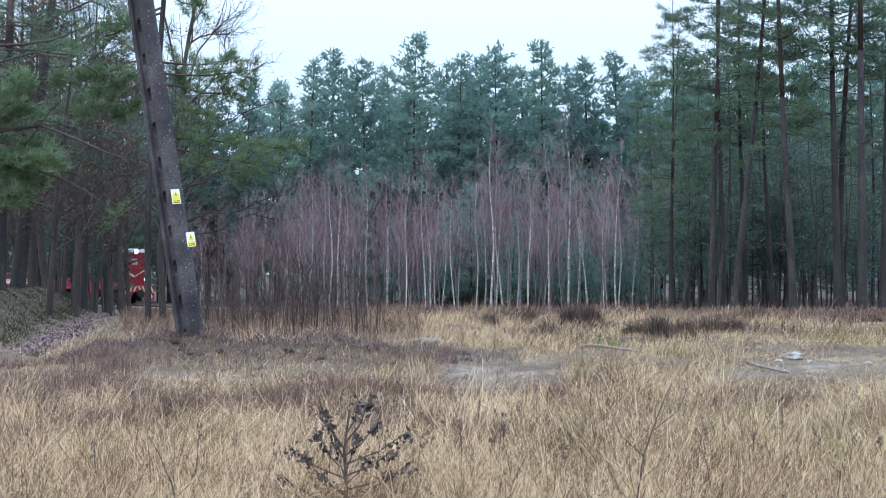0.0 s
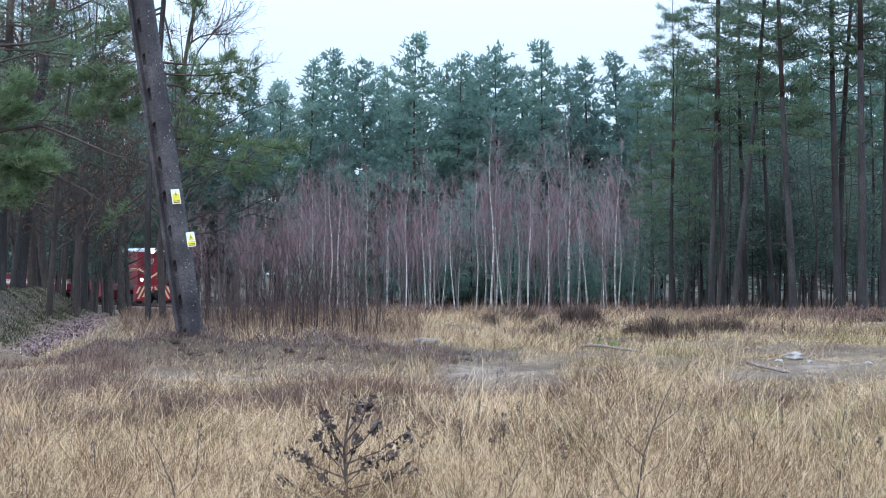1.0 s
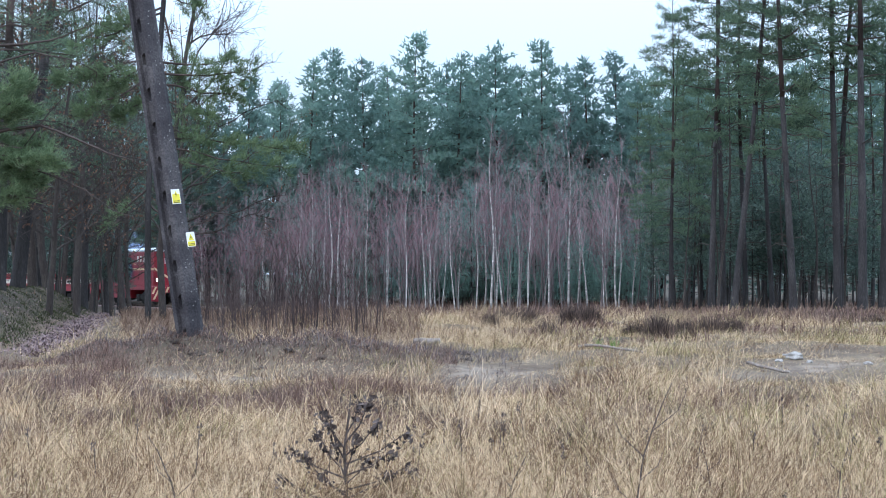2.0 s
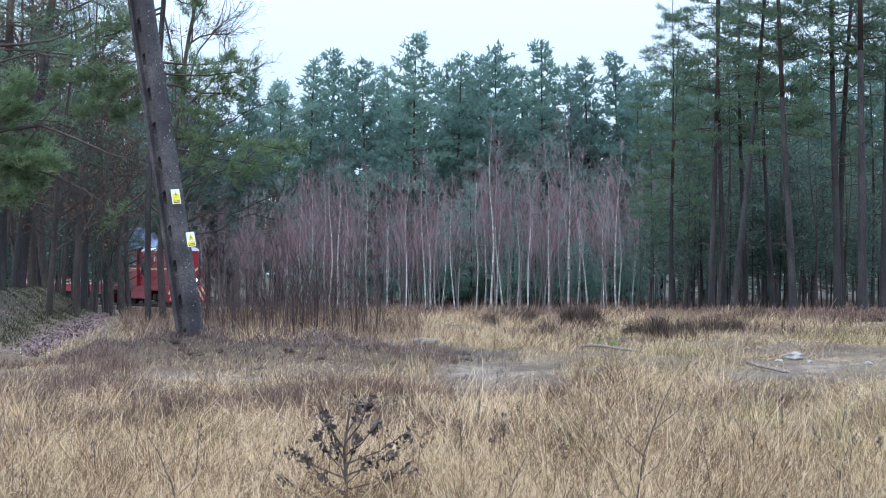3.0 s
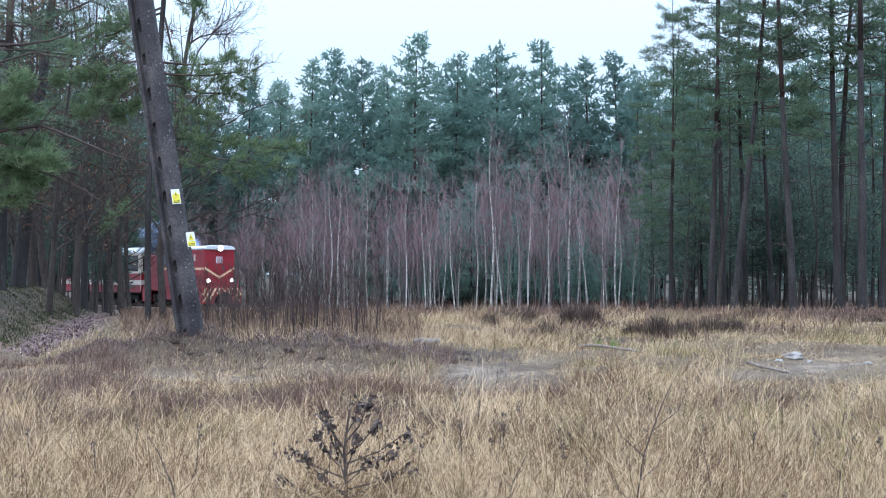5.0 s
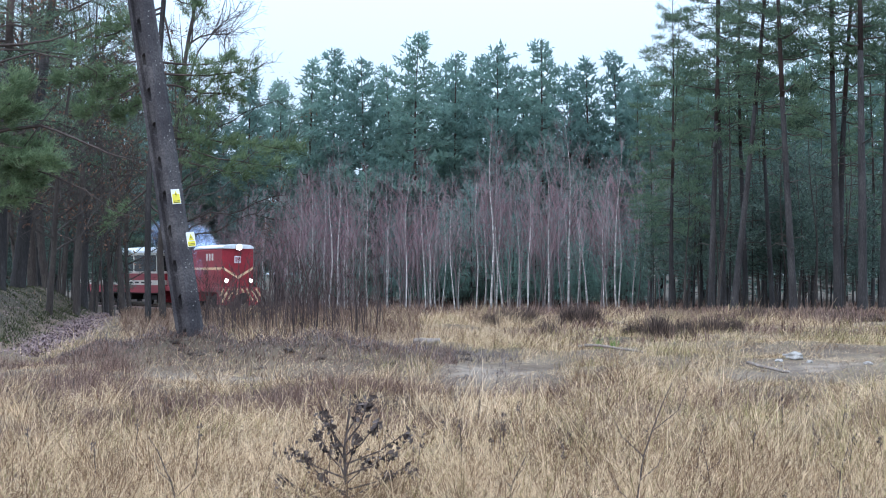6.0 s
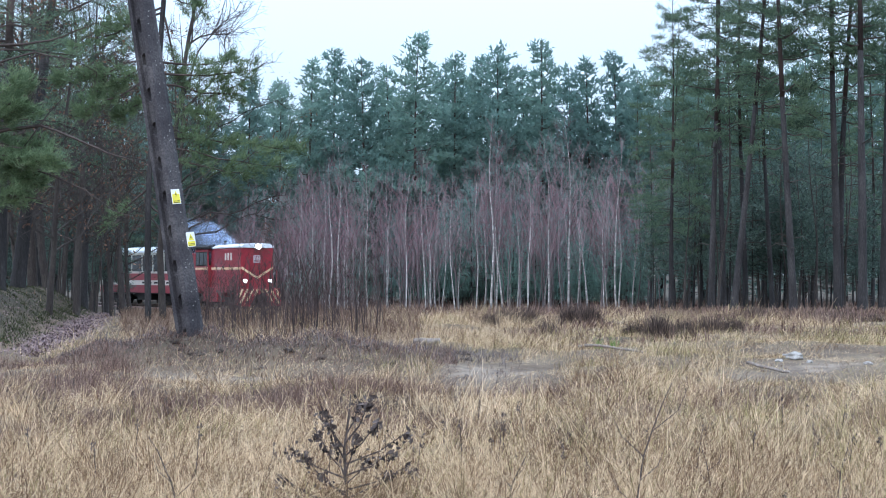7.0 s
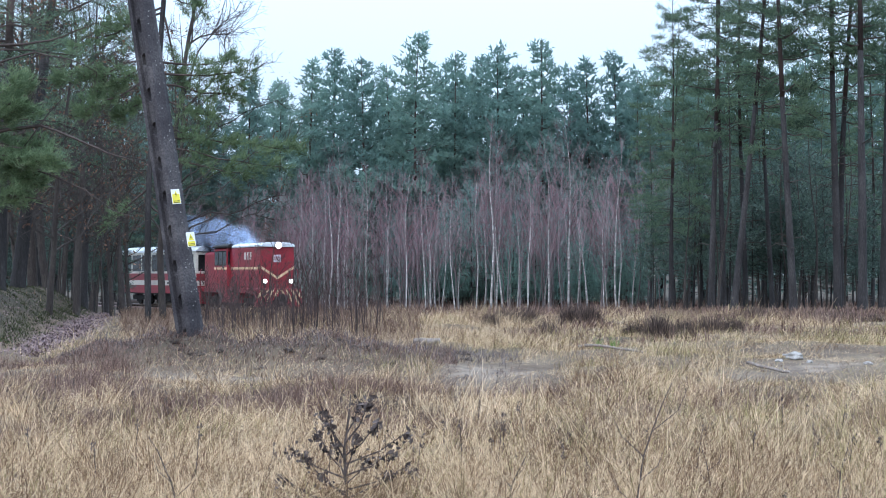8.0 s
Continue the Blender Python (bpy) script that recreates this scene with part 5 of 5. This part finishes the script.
def coach():
    """A passenger coach; its front end at y = 0, rails at z = 0."""
    c = tagged(new("passenger_coach"), "red and cream narrow-gauge passenger coach with large windows", "railway coach")
    W, LEN = 2.3, 12.0
    wins = [(0.38 + 1.62 * j, 1.82 + 1.62 * j) for j in range(7)]
    for y0, y1 in ((0, 0.06), (LEN - 0.06, LEN)):
        e = Build()
        e.box(-W / 2, W / 2, y0, y1, 0.8, 3.05)
        wall = part("end_wall", e, M_CREAM, c, bevel=0.01)
        ya, yb2 = (y0 - 0.008, y0) if y0 < 1 else (y1, y1 + 0.008)
        for x0 in (-1.02, 0.44):
            g = Build()
            g.box(x0, x0 + 0.58, ya, yb2, 1.99, 2.9)
            part("end_window", g, M_GLASS, wall, "dark coach end window")
        for z0, z1 in ((0.8, 1.18), (1.46, 1.86)):
            g = Build()
            g.box(-W / 2 + 0.01, W / 2 - 0.01, ya + 0.002, yb2 + 0.002 if y0 > 1 else yb2, z0, z1)
            part("end_band", g, M_RED, wall, "red band")
    for sx in (-1, 1):
        def strip(z0, z1, y0, y1, x_in=0.05):
            b = Build()
            b.box(min(sx * W / 2, sx * (W / 2 - x_in)), max(sx * W / 2, sx * (W / 2 - x_in)), y0, y1, z0, z1)
            return b
        part("lower_panel", strip(0.72, 1.18, 0.06, LEN - 0.06), M_RED, c, "red lower side panel")
        part("cream_band", strip(1.18, 1.46, 0.06, LEN - 0.06), M_CREAM, c, "cream band with dark lettering bars")
        part("red_band", strip(1.46, 1.86, 0.06, LEN - 0.06), M_RED, c, "red band")
        part("sill_band", strip(1.86, 1.98, 0.06, LEN - 0.06), M_CREAM, c)
        part("upper_band", strip(2.95, 3.1, 0.06, LEN - 0.06), M_CREAM, c)
        edges = [0.06] + [v for w in wins for v in w] + [LEN - 0.06]
        for a, b in zip(edges[0::2], edges[1::2]):
            part("pillar", strip(1.98, 2.95, a, b), M_CREAM, c)
        for y0, y1 in wins:
            win = part("coach_window", strip(1.99, 2.94, y0 + 0.01, y1 - 0.01, 0.02), M_GLASS, c, "large dark coach window")
            f = Build()
            x = sx * (W / 2 - 0.01)
            f.box(x - 0.02, x + 0.02, y0, y1, 2.62, 2.66)
            part("window_bar", f, M_DARK, win)
        bars = Build()
        for j in range(5):
            bars.box(sx * W / 2 - 0.003, sx * W / 2 + 0.003, 1.0 + 0.9 * j, 1.55 + 0.9 * j, 1.27, 1.37)
        part("lettering_bars", bars, M_DARK, c)
    roof = Build()
    ring = [(-W / 2 - 0.04, 3.08), (W / 2 + 0.04, 3.08), (W / 2, 3.2), (W / 2 - 0.3, 3.36), (0.4, 3.45), (-0.4, 3.45), (-W / 2 + 0.3, 3.36), (-W / 2, 3.2)]
    roof.prism(ring, -0.08, LEN + 0.08)
    part("roof", roof, M_ROOF, c, "pale grey curved roof", bevel=0.02)
    fl = Build()
    fl.box(-W / 2 + 0.06, W / 2 - 0.06, 0.06, LEN - 0.06, 0.66, 0.82)
    part("floor_frame", fl, M_DARK, c)
    for y0, y1 in ((0.07, 0.12), (LEN - 0.12, LEN - 0.07)):
        dw = Build()
        y = y0 - 0.09 if y0 < 1 else y1 + 0.05
        dw.box(-0.36, 0.36, y, y + 0.03, 0.9, 2.85)
        part("end_door", dw, M_RED, c, bevel=0.01)
    for y, e in ((-0.35, 1), (LEN - 0.05, 1)):
        b = Build()
        b.box(-0.09, 0.09, y, y + 0.4, 0.5, 0.68)
        part("coupler", b, M_DARK, c)
    wheels = [wheelset(c, y, 0.33) for y in (1.4, 2.8, 9.2, 10.6)]
    for y0 in (1.1, 8.9):
        for sx in (-1, 1):
            bg = Build()
            bg.box(sx * 0.7 - 0.05, sx * 0.7 + 0.05, y0, y0 + 2.0, 0.3, 0.58)
            part("bogie_frame", bg, M_DARK, c, bevel=0.015)
    box = Build()
    box.box(-0.85, 0.85, 4.5, 6.6, 0.28, 0.66)
    part("battery_box", box, M_DARK, c, bevel=0.02)
    return c, wheels, LEN


loco, loco_wheels, LOCO_LEN = locomotive()
car, car_wheels, CAR_LEN = coach()


# ---- exhaust smoke ----
def smoke_material():
    m = bpy.data.materials.new("thin_blue_smoke")
    m.use_nodes = True
    n, l = m.node_tree.nodes, m.node_tree.links
    n.remove(n["Principled BSDF"])
    out = n["Material Output"]
    face, back, clear, mix = n.new("ShaderNodeBsdfDiffuse"), n.new("ShaderNodeBsdfTranslucent"), n.new("ShaderNodeBsdfTransparent"), n.new("ShaderNodeMixShader")
    dif = n.new("ShaderNodeMixShader")
    dif.inputs[0].default_value = 0.5
    face.inputs[0].default_value = back.inputs[0].default_value = (0.66, 0.77, 1.0, 1)
    l.new(face.outputs[0], dif.inputs[1])
    l.new(back.outputs[0], dif.inputs[2])
    co, gr, ns, mu, sc = n.new("ShaderNodeTexCoord"), n.new("ShaderNodeTexGradient"), n.new("ShaderNodeTexNoise"), n.new("ShaderNodeMath"), n.new("ShaderNodeMath")
    gr.gradient_type = "SPHERICAL"
    ns.inputs["Scale"].default_value, ns.inputs["Detail"].default_value = 2.2, 3
    l.new(co.outputs["Object"], gr.inputs[0])
    l.new(co.outputs["Object"], ns.inputs["Vector"])
    mu.operation, sc.operation = "MULTIPLY", "MULTIPLY"
    l.new(gr.outputs["Fac"], mu.inputs[0])
    l.new(ns.outputs[0], mu.inputs[1])
    l.new(mu.outputs[0], sc.inputs[0])
    sc.inputs[1].default_value = 0.75
    l.new(sc.outputs[0], mix.inputs[0])
    l.new(clear.outputs[0], mix.inputs[1])
    l.new(dif.outputs[0], mix.inputs[2])
    l.new(mix.outputs[0], out.inputs[0])
    return m


def smoke_puff(seed, material):
    rng = random.Random(seed)
    b = Build()
    for i in range(13):
        m = Matrix.Translation([rng.uniform(-0.3, 0.3) for _ in range(3)]) @ Euler([rng.uniform(0, 6.28) for _ in range(3)]).to_matrix().to_4x4()
        k = len(b.v)
        for a in range(14):
            w, r = 2 * math.pi * a / 14, rng.uniform(0.7, 0.95)
            b.v.append(m @ Vector((r * math.cos(w), r * math.sin(w), 0.12 * math.sin(3 * w))))
        b.f.append(tuple(range(k, k + 14)))
    return tagged(new("smoke_puff", b.mesh("smoke_puff", material)), "thin bluish exhaust smoke drifting above the train", "smoke", "puffs of smoke")


SMOKE = smoke_material()
PUFFS = [(smoke_puff(200 + i, SMOKE), -0.8 + 0.52 * i) for i in range(17)]

# ---- small things on the heath ----
def upright(c, d, z=0.0, turn=0.0):
    x = east(c, d)
    return pose(x, d, float(land(x, d)) + z, 0, 0, turn)


def dead_herb():
    """A dried tall herb: a stiff stem, rising side shoots and hanging curled leaves."""
    rng = np.random.default_rng(21)
    herb = tagged(new("dead_herb"), "dead dark-brown herb with curled withered leaves", "plant")
    herb.matrix_basis = upright(612, 10.2)
    stem = Build()
    stem.tube([(0, 0, -0.05), (0.005, 0, 0.25), (-0.01, 0.01, 0.5), (0.02, 0.0, 0.72), (0.035, 0, 0.88)], [0.014, 0.012, 0.010, 0.007, 0.004], 7)
    part("stem", stem, M_DEAD, herb)
    shoots = [(0.10, -0.46, 0.30), (0.18, -0.30, 0.46), (0.30, -0.36, 0.52), (0.34, -0.20, 0.60), (0.42, -0.10, 0.72), (0.16, 0.30, 0.34), (0.22, 0.44, 0.40), (0.32, 0.34, 0.52),
              (0.40, 0.43, 0.62), (0.46, 0.22, 0.70), (0.55, 0.18, 0.86), (0.5, -0.16, 0.78), (0.2, -0.16, 0.36), (0.26, 0.16, 0.44), (0.6, 0.1, 0.84), (0.35, 0.08, 0.62), (0.3, -0.08, 0.55)]
    for z0, x1, z1 in shoots:
        y1 = rng.uniform(-0.16, 0.16)
        b = Build()
        mid = Vector((x1 * 0.55, y1 * 0.6, z0 + (z1 - z0) * 0.4))
        tip = Vector((x1, y1, z1))
        b.tube([(0, 0, z0), mid, tip], [0.007, 0.005, 0.0025], 5)
        for k in range(4):
            q = mid.lerp(tip, rng.uniform(0, 1))
            b.tube([q, q + Vector(rng.normal(0, 0.045, 3)) + Vector((0, 0, 0.04))], [0.003, 0.0015], 3)
        shoot = part("side_shoot", b, M_DEAD, herb)
        pts = [np.array(tip) + rng.normal(0, 0.026, 3) - (0, 0, 0.035) for _ in range(18)]
        pts += [np.array(mid.lerp(tip, rng.uniform(0.2, 1))) + rng.normal(0, 0.014, 3) - (0, 0, 0.02) for _ in range(11)]
        tagged(part("foliage", leaf_mesh(np.array(pts), 0.026, rng, M_DEAD), None, shoot), kind="stuff")
    return herb


def bare_shoot(c, d, height, bend, seed, label):
    rng = np.random.default_rng(seed)
    t = tagged(new("bare_shoot"), label, "sapling", "bare shoots on the heath")
    t.matrix_basis = upright(c, d)
    b = Build()
    pts = [Vector((bend * f ** 2 + rng.normal(0, 0.006), rng.normal(0, 0.006), height * f - 0.03)) for f in np.linspace(0, 1, 7)]
    b.tube(pts, [0.007 * (1 - 0.8 * f) + 0.001 for f in np.linspace(0, 1, 7)], 5)
    part("stem", b, M_DEAD, t)
    for k in range(5):
        i = 1 + k % 4
        sx = 1 if k % 2 else -1
        q = pts[i]
        w = Build()
        ln = height * rng.uniform(0.16, 0.3)
        w.tube([q, q + Vector((sx * ln * 0.55, rng.normal(0, 0.03), ln * 0.5)), q + Vector((sx * ln * 0.8, rng.normal(0, 0.05), ln * 1.1))], [0.0035, 0.0028, 0.001], 4)
        part("side_shoot", w, M_DEAD, t)
    return t


def dry_stalk(c, d, height, seed):
    rng = np.random.default_rng(seed)
    t = tagged(new("dry_stalk"), "thin dark dry flower stalk among the grass", "plant", "dry stalks")
    t.matrix_basis = upright(c, d)
    b = Build()
    lean = rng.normal(0, 0.12)
    pts = [Vector((lean * height * f + rng.normal(0, 0.004), 0, height * f - 0.02)) for f in np.linspace(0, 1, 5)]
    b.tube(pts, [0.0045, 0.004, 0.0035, 0.003, 0.0015], 4)
    part("stem", b, M_DEAD, t)
    head = np.array([np.array(pts[4]) + rng.normal(0, 0.012, 3) - (0, 0, 0.10 * rng.uniform(0, 1)) for _ in range(14)])
    tagged(part("seed_head", leaf_mesh(head, 0.016, rng, M_DEAD), None, t), kind="stuff")
    return t


def heather_bush(c, d, r, h, seed, fine=0.011, material=None):
    """A low dome of fine twigs."""
    rng = np.random.default_rng(seed)
    n = 1500 if fine > 0.006 else 800
    material = material or M_HEATHER
    a, q = rng.uniform(0, 6.283, n), np.sqrt(rng.uniform(0, 1, n))
    base = np.stack([np.cos(a) * q * r * 0.55, np.sin(a) * q * r * 0.55, np.zeros(n)], 1)
    bumps = 1 + 0.22 * np.sin(3 * a + seed) * q + 0.15 * np.sin(7 * a + 2 * seed)
    tip = np.stack([np.cos(a) * q * r * bumps, np.sin(a) * q * r * bumps, h * np.sqrt(np.maximum(1 - q ** 2, 0.05)) * rng.uniform(0.45, 1.05, n) * bumps], 1) + rng.normal(0, 0.05, (n, 3))
    side = unit(np.cross(tip - base, rng.normal(0, 1, (n, 3)))) * fine
    v = np.stack([base - side, base + side, tip + side * 0.4], 1)
    bush = tagged(new("heather_bush"), "rounded brown heather bush", "shrub", "heather bushes")
    part("branchwork", soup("branchwork", v, [(0, 1, 2)], material), None, bush)
    tips = tip[rng.integers(0, n, 420)] + rng.normal(0, 0.03, (420, 3))
    part("foliage", leaf_mesh(tips, 1.8 * fine, rng, material), None, bush)
    bush.matrix_basis = upright(c, d, -0.03)
    return bush


def lump(r, squash, seed, name, material, rough=0.25):
    bm = bmesh.new()
    bmesh.ops.create_icosphere(bm, subdivisions=3, radius=1)
    for v in bm.verts:
        k = 1 + rough * noise.noise(v.co * 1.7 + Vector((seed, 0, 0))) + rough * 0.5 * noise.noise(v.co * 4 + Vector((0, seed, 0)))
        v.co = Vector((v.co.x * r * k, v.co.y * r * squash[0] * k, v.co.z * r * squash[1] * k))
    me = bpy.data.meshes.new(name)
    bm.to_mesh(me)
    bm.free()
    me.materials.append(material)
    me.shade_smooth()
    return me


def log(name, c0, c1, d0, d1, r, label, seed):
    """A thin trunk that lies on the ground between two places."""
    rng = random.Random(seed)
    b = Build()
    pts = []
    for k in range(9):
        f = k / 8
        d = d0 + (d1 - d0) * f
        x = east(c0 + (c1 - c0) * f, d)
        pts.append((x, d, float(land(x, d)) + r * 0.8 + 0.05 + rng.uniform(-0.008, 0.008)))
    b.tube(pts, [r * (1.05 - 0.03 * k) * rng.uniform(0.93, 1.07) for k in range(9)], 9)
    ob = tagged(new(name, b.mesh(name, M_LOG, True)), label, "log", "fallen logs")
    return ob


dead_herb()
bare_shoot(1122, 9.9, 1.0, 0.26, 1, "bare dark sapling with thin side shoots")
bare_shoot(1260, 10.6, 0.5, -0.08, 2, "short bare shoot in the grass")
bare_shoot(900, 10.4, 0.42, 0.12, 3, "short bare shoot in the grass")
bare_shoot(320, 9.8, 0.62, -0.22, 4, "bare leaning shoot in the straw")
bare_shoot(1480, 11.0, 0.5, 0.1, 5, "short bare shoot in the grass")
_r = random.Random(17)
for c, d, h in [(340, 10.6, 0.62), (735, 11.5, 0.5), (880, 12.6, 0.5), (888, 12.4, 0.42), (1230, 12.0, 0.42), (1387, 9.4, 0.3), (930, 13.5, 0.45), (815, 12.2, 0.5), (845, 14.2, 0.42),
                (690, 12.0, 0.45), (1000, 11.2, 0.4), (1330, 11.8, 0.42), (560, 12.8, 0.45), (470, 11.4, 0.4), (170, 11.0, 0.4), (60, 12.2, 0.4), (240, 12.0, 0.5), (1440, 12.6, 0.35)]:
    dry_stalk(c, d, h, int(c))
for i in range(26):
    dry_stalk(_r.uniform(0, 1568), _r.uniform(11, 18), _r.uniform(0.25, 0.45), 500 + i)
for i, (c, d, r, h) in enumerate([(893, 35.5, 0.40, 0.40), (930, 35, 0.48, 0.44), (1012, 34.5, 0.40, 0.46), (1042, 34, 0.42, 0.50), (1122, 29.2, 0.30, 0.26), (1166, 28.4, 0.40, 0.46), (1210, 29.4, 0.28, 0.32),
                                  (1258, 30.4, 0.42, 0.36), (1296, 30.6, 0.36, 0.30), (968, 30, 0.28, 0.32), (1340, 40, 0.6, 0.26), (1440, 41, 0.7, 0.26), (1490, 39, 0.6, 0.26), (1545, 36, 0.5, 0.2), (868, 33, 0.25, 0.3)]):
    heather_bush(c, d, r, h * 1.25, 300 + i, 0.007, M_HEATH_DARK)
for i, (c, d, r, h) in enumerate([(1030, 13.4, 0.20, 0.22), (1005, 13.0, 0.14, 0.18), (745, 15.6, 0.22, 0.26), (60, 16.5, 0.3, 0.25), (95, 15.8, 0.22, 0.22), (700, 16.6, 0.3, 0.26), (890, 14.2, 0.12, 0.22),
                                  (200, 15.4, 0.25, 0.22), (640, 16.0, 0.25, 0.26), (1250, 14.8, 0.2, 0.18), (1050, 10.4, 0.14, 0.16), (1390, 12.5, 0.16, 0.15), (20, 14.0, 0.25, 0.22), (330, 16.6, 0.3, 0.24), (480, 17.4, 0.3, 0.24)]):
    heather_bush(c, d, r * 1.25, h * 1.1, 330 + i, 0.0045, M_HEATH_DARK)

log("fallen_log", 1024, 1136, 24.9, 23.2, 0.024, "long grey weathered log lying in the grass", 1)
log("fallen_log", 1322, 1396, 22.0, 20.9, 0.024, "short grey weathered log beside the sand", 2)
stone = tagged(new("pale_stone", lump(0.15, (0.75, 0.4), 3.0, "pale_stone", M_STONE, 0.6)), "pale whitish lump of stone on the sand", "stone")
stone.matrix_basis = upright(1403, 22.6, 0.04)
for i, (c, d, r) in enumerate([(1378, 22.4, 0.06), (1432, 22.2, 0.05), (1535, 21.6, 0.06)]):
    o = tagged(new("stone", lump(r, (0.8, 0.5), 5.0 + i, "stone", M_STONE, 0.4)), "small pale stone on the sand", "stone", "stones on the sand")
    o.matrix_basis = upright(c, d, 0.01)
stump = tagged(new("wood_block"), "short weathered wood block with a pale cut end", "log")
stump.matrix_basis = upright(756, 25.4, 0.06, 8)
_b = Build()
_b.tube([(-0.24, 0, 0), (-0.1, 0, 0.01), (0.1, 0, 0), (0.22, 0, 0.01)], [0.055, 0.065, 0.06, 0.058], 12)
part("block", _b, M_LOG, stump, bevel=0.01)
_b = Build()
_b.tube([(0.215, 0, 0.01), (0.226, 0, 0.01)], [0.05, 0.05], 12)
part("cut_end", _b, M_STONE, stump, "pale cut end")


def clods():
    """Dug-up soil along the ridge at the pole's foot."""
    rng = np.random.default_rng(77)
    me = [lump(1.0, (0.9, 0.45), 20.0 + k, "soil_clod", M_SOIL, 0.9) for k in range(3)]
    for i in range(90):
        x, y = rng.uniform(-6.2, 0.4), 23.0 + rng.normal(0, 0.55)
        o = tagged(new("soil_clod", me[i % 3]), "rough clod of dry soil on the ridge", "clod", "soil clods")
        o.matrix_basis = pose(x, y, float(land(x, y)) + 0.0, 0, 0, rng.uniform(0, 360)) @ Matrix.Scale(float(0.02 + 0.085 * rng.uniform(0, 1) ** 2), 4)


clods()


def green_tuft(c, d, seed):
    rng = np.random.default_rng(seed)
    n = 60
    a = rng.uniform(0, 6.283, n)
    base = rng.normal(0, 0.03, (n, 3)) * (1, 1, 0)
    tip = base + np.stack([np.cos(a) * 0.09, np.sin(a) * 0.09, rng.uniform(0.08, 0.26, n)], 1)
    side = unit(np.cross(tip - base, rng.normal(0, 1, (n, 3)))) * 0.004
    t = tagged(new("green_tuft", soup("green_tuft", np.stack([base - side, base + side, tip], 1), [(0, 1, 2)], M_FRESH)), "small tuft of fresh green grass", "grass")
    t.matrix_basis = upright(c, d)


M_FRESH = mat("fresh_grass", [(0.08, 0.16, 0.03), (0.14, 0.26, 0.05)], (2.0, 8.0), 0.7, 0, island=0.4, thin=0.4)
green_tuft(1512, 9.7, 1)
green_tuft(1085, 24.6, 2)
green_tuft(1060, 24.8, 3)
broadleaf("oak_sapling", OAK[1], "young oak with clinging brown leaves", "oaks by the lane", stand(478, 66, 0.5, 30))


# ---- what moves ----
def vehicle_pose(s_front, length):
    """The pose of a vehicle whose front is s_front along the line, its bogies on the curve."""
    a, b = along(s_front - 0.17 * length), along(s_front - 0.83 * length)
    d = (a - b) / np.hypot(*(a - b))
    f = a + d * 0.17 * length
    return pose(f[0], f[1], RAIL_Z, 0, 0, math.degrees(math.atan2(d[1], d[0])) + 90)


def motions():
    times = [0.5 * i for i in range(17)]
    walk(loco, [(t, vehicle_pose(run_of(t), LOCO_LEN)) for t in times])
    walk(car, [(t, vehicle_pose(run_of(t) - LOCO_LEN - 0.9, CAR_LEN)) for t in times])
    for wheels, r in ((loco_wheels, 0.375), (car_wheels, 0.33)):
        for w in wheels:
            at = w.location.copy()
            walk(w, [(0.1 * i, pose(at.x, at.y, at.z) @ Matrix.Rotation((run_of(0.1 * i) - run_of(0)) / r, 4, "X")) for i in range(81)])
    # the tops of the far pines swing a little in the wind
    for i, (c, tree) in enumerate(SWAY):
        rest = tree.matrix_basis.copy()
        size = rest.to_scale().x
        rest = Matrix.LocRotScale(rest.translation, rest.to_quaternion(), None)
        lean = {738: 0.45, 815: -1.5, 880: 0.6}.get(c, 0.35 * math.sin(2.3 * i))
        rows = [(0.0, 0.0), (3.0, 0.05), (4.0, 0.2), (5.0, 0.6), (6.0, 0.9), (7.0, 1.0), (8.0, 0.95)]
        walk(tree, [(t, Matrix.Translation(rest.translation) @ Matrix.Rotation(radians(lean * k), 4, "Y") @ rest.to_quaternion().to_matrix().to_4x4()) for t, k in rows])
    for i, (puff, born) in enumerate(PUFFS):
        rows = []
        for j in range(33):
            t = 0.25 * j
            age = t - born
            s = run_of(min(t, max(born, 0.0)) if age > 0 else t) if born >= 0 else run_of(0) + born * 2.4
            p = vehicle_pose(s, LOCO_LEN) @ Vector((-0.25, 3.3, 2.1))
            if age > 0:
                d = along(s + 0.5) - along(s - 0.5)
                lift = 1.5 * (1 - math.exp(-age / 0.55)) + 0.08 * age
                go = 1.45 * age + 0.35 * math.sin(i * 2.1) * min(age, 1)
                p = p + Vector((d[0] * go, d[1] * go, lift + 0.2 * math.sin(i * 1.3) * min(age, 1)))
            rows.append((t, pose(*p, 0, 0, 12 * min(max(age, 0), 3) * (1 if i % 2 else -1))))
        walk(puff, rows)


motions()
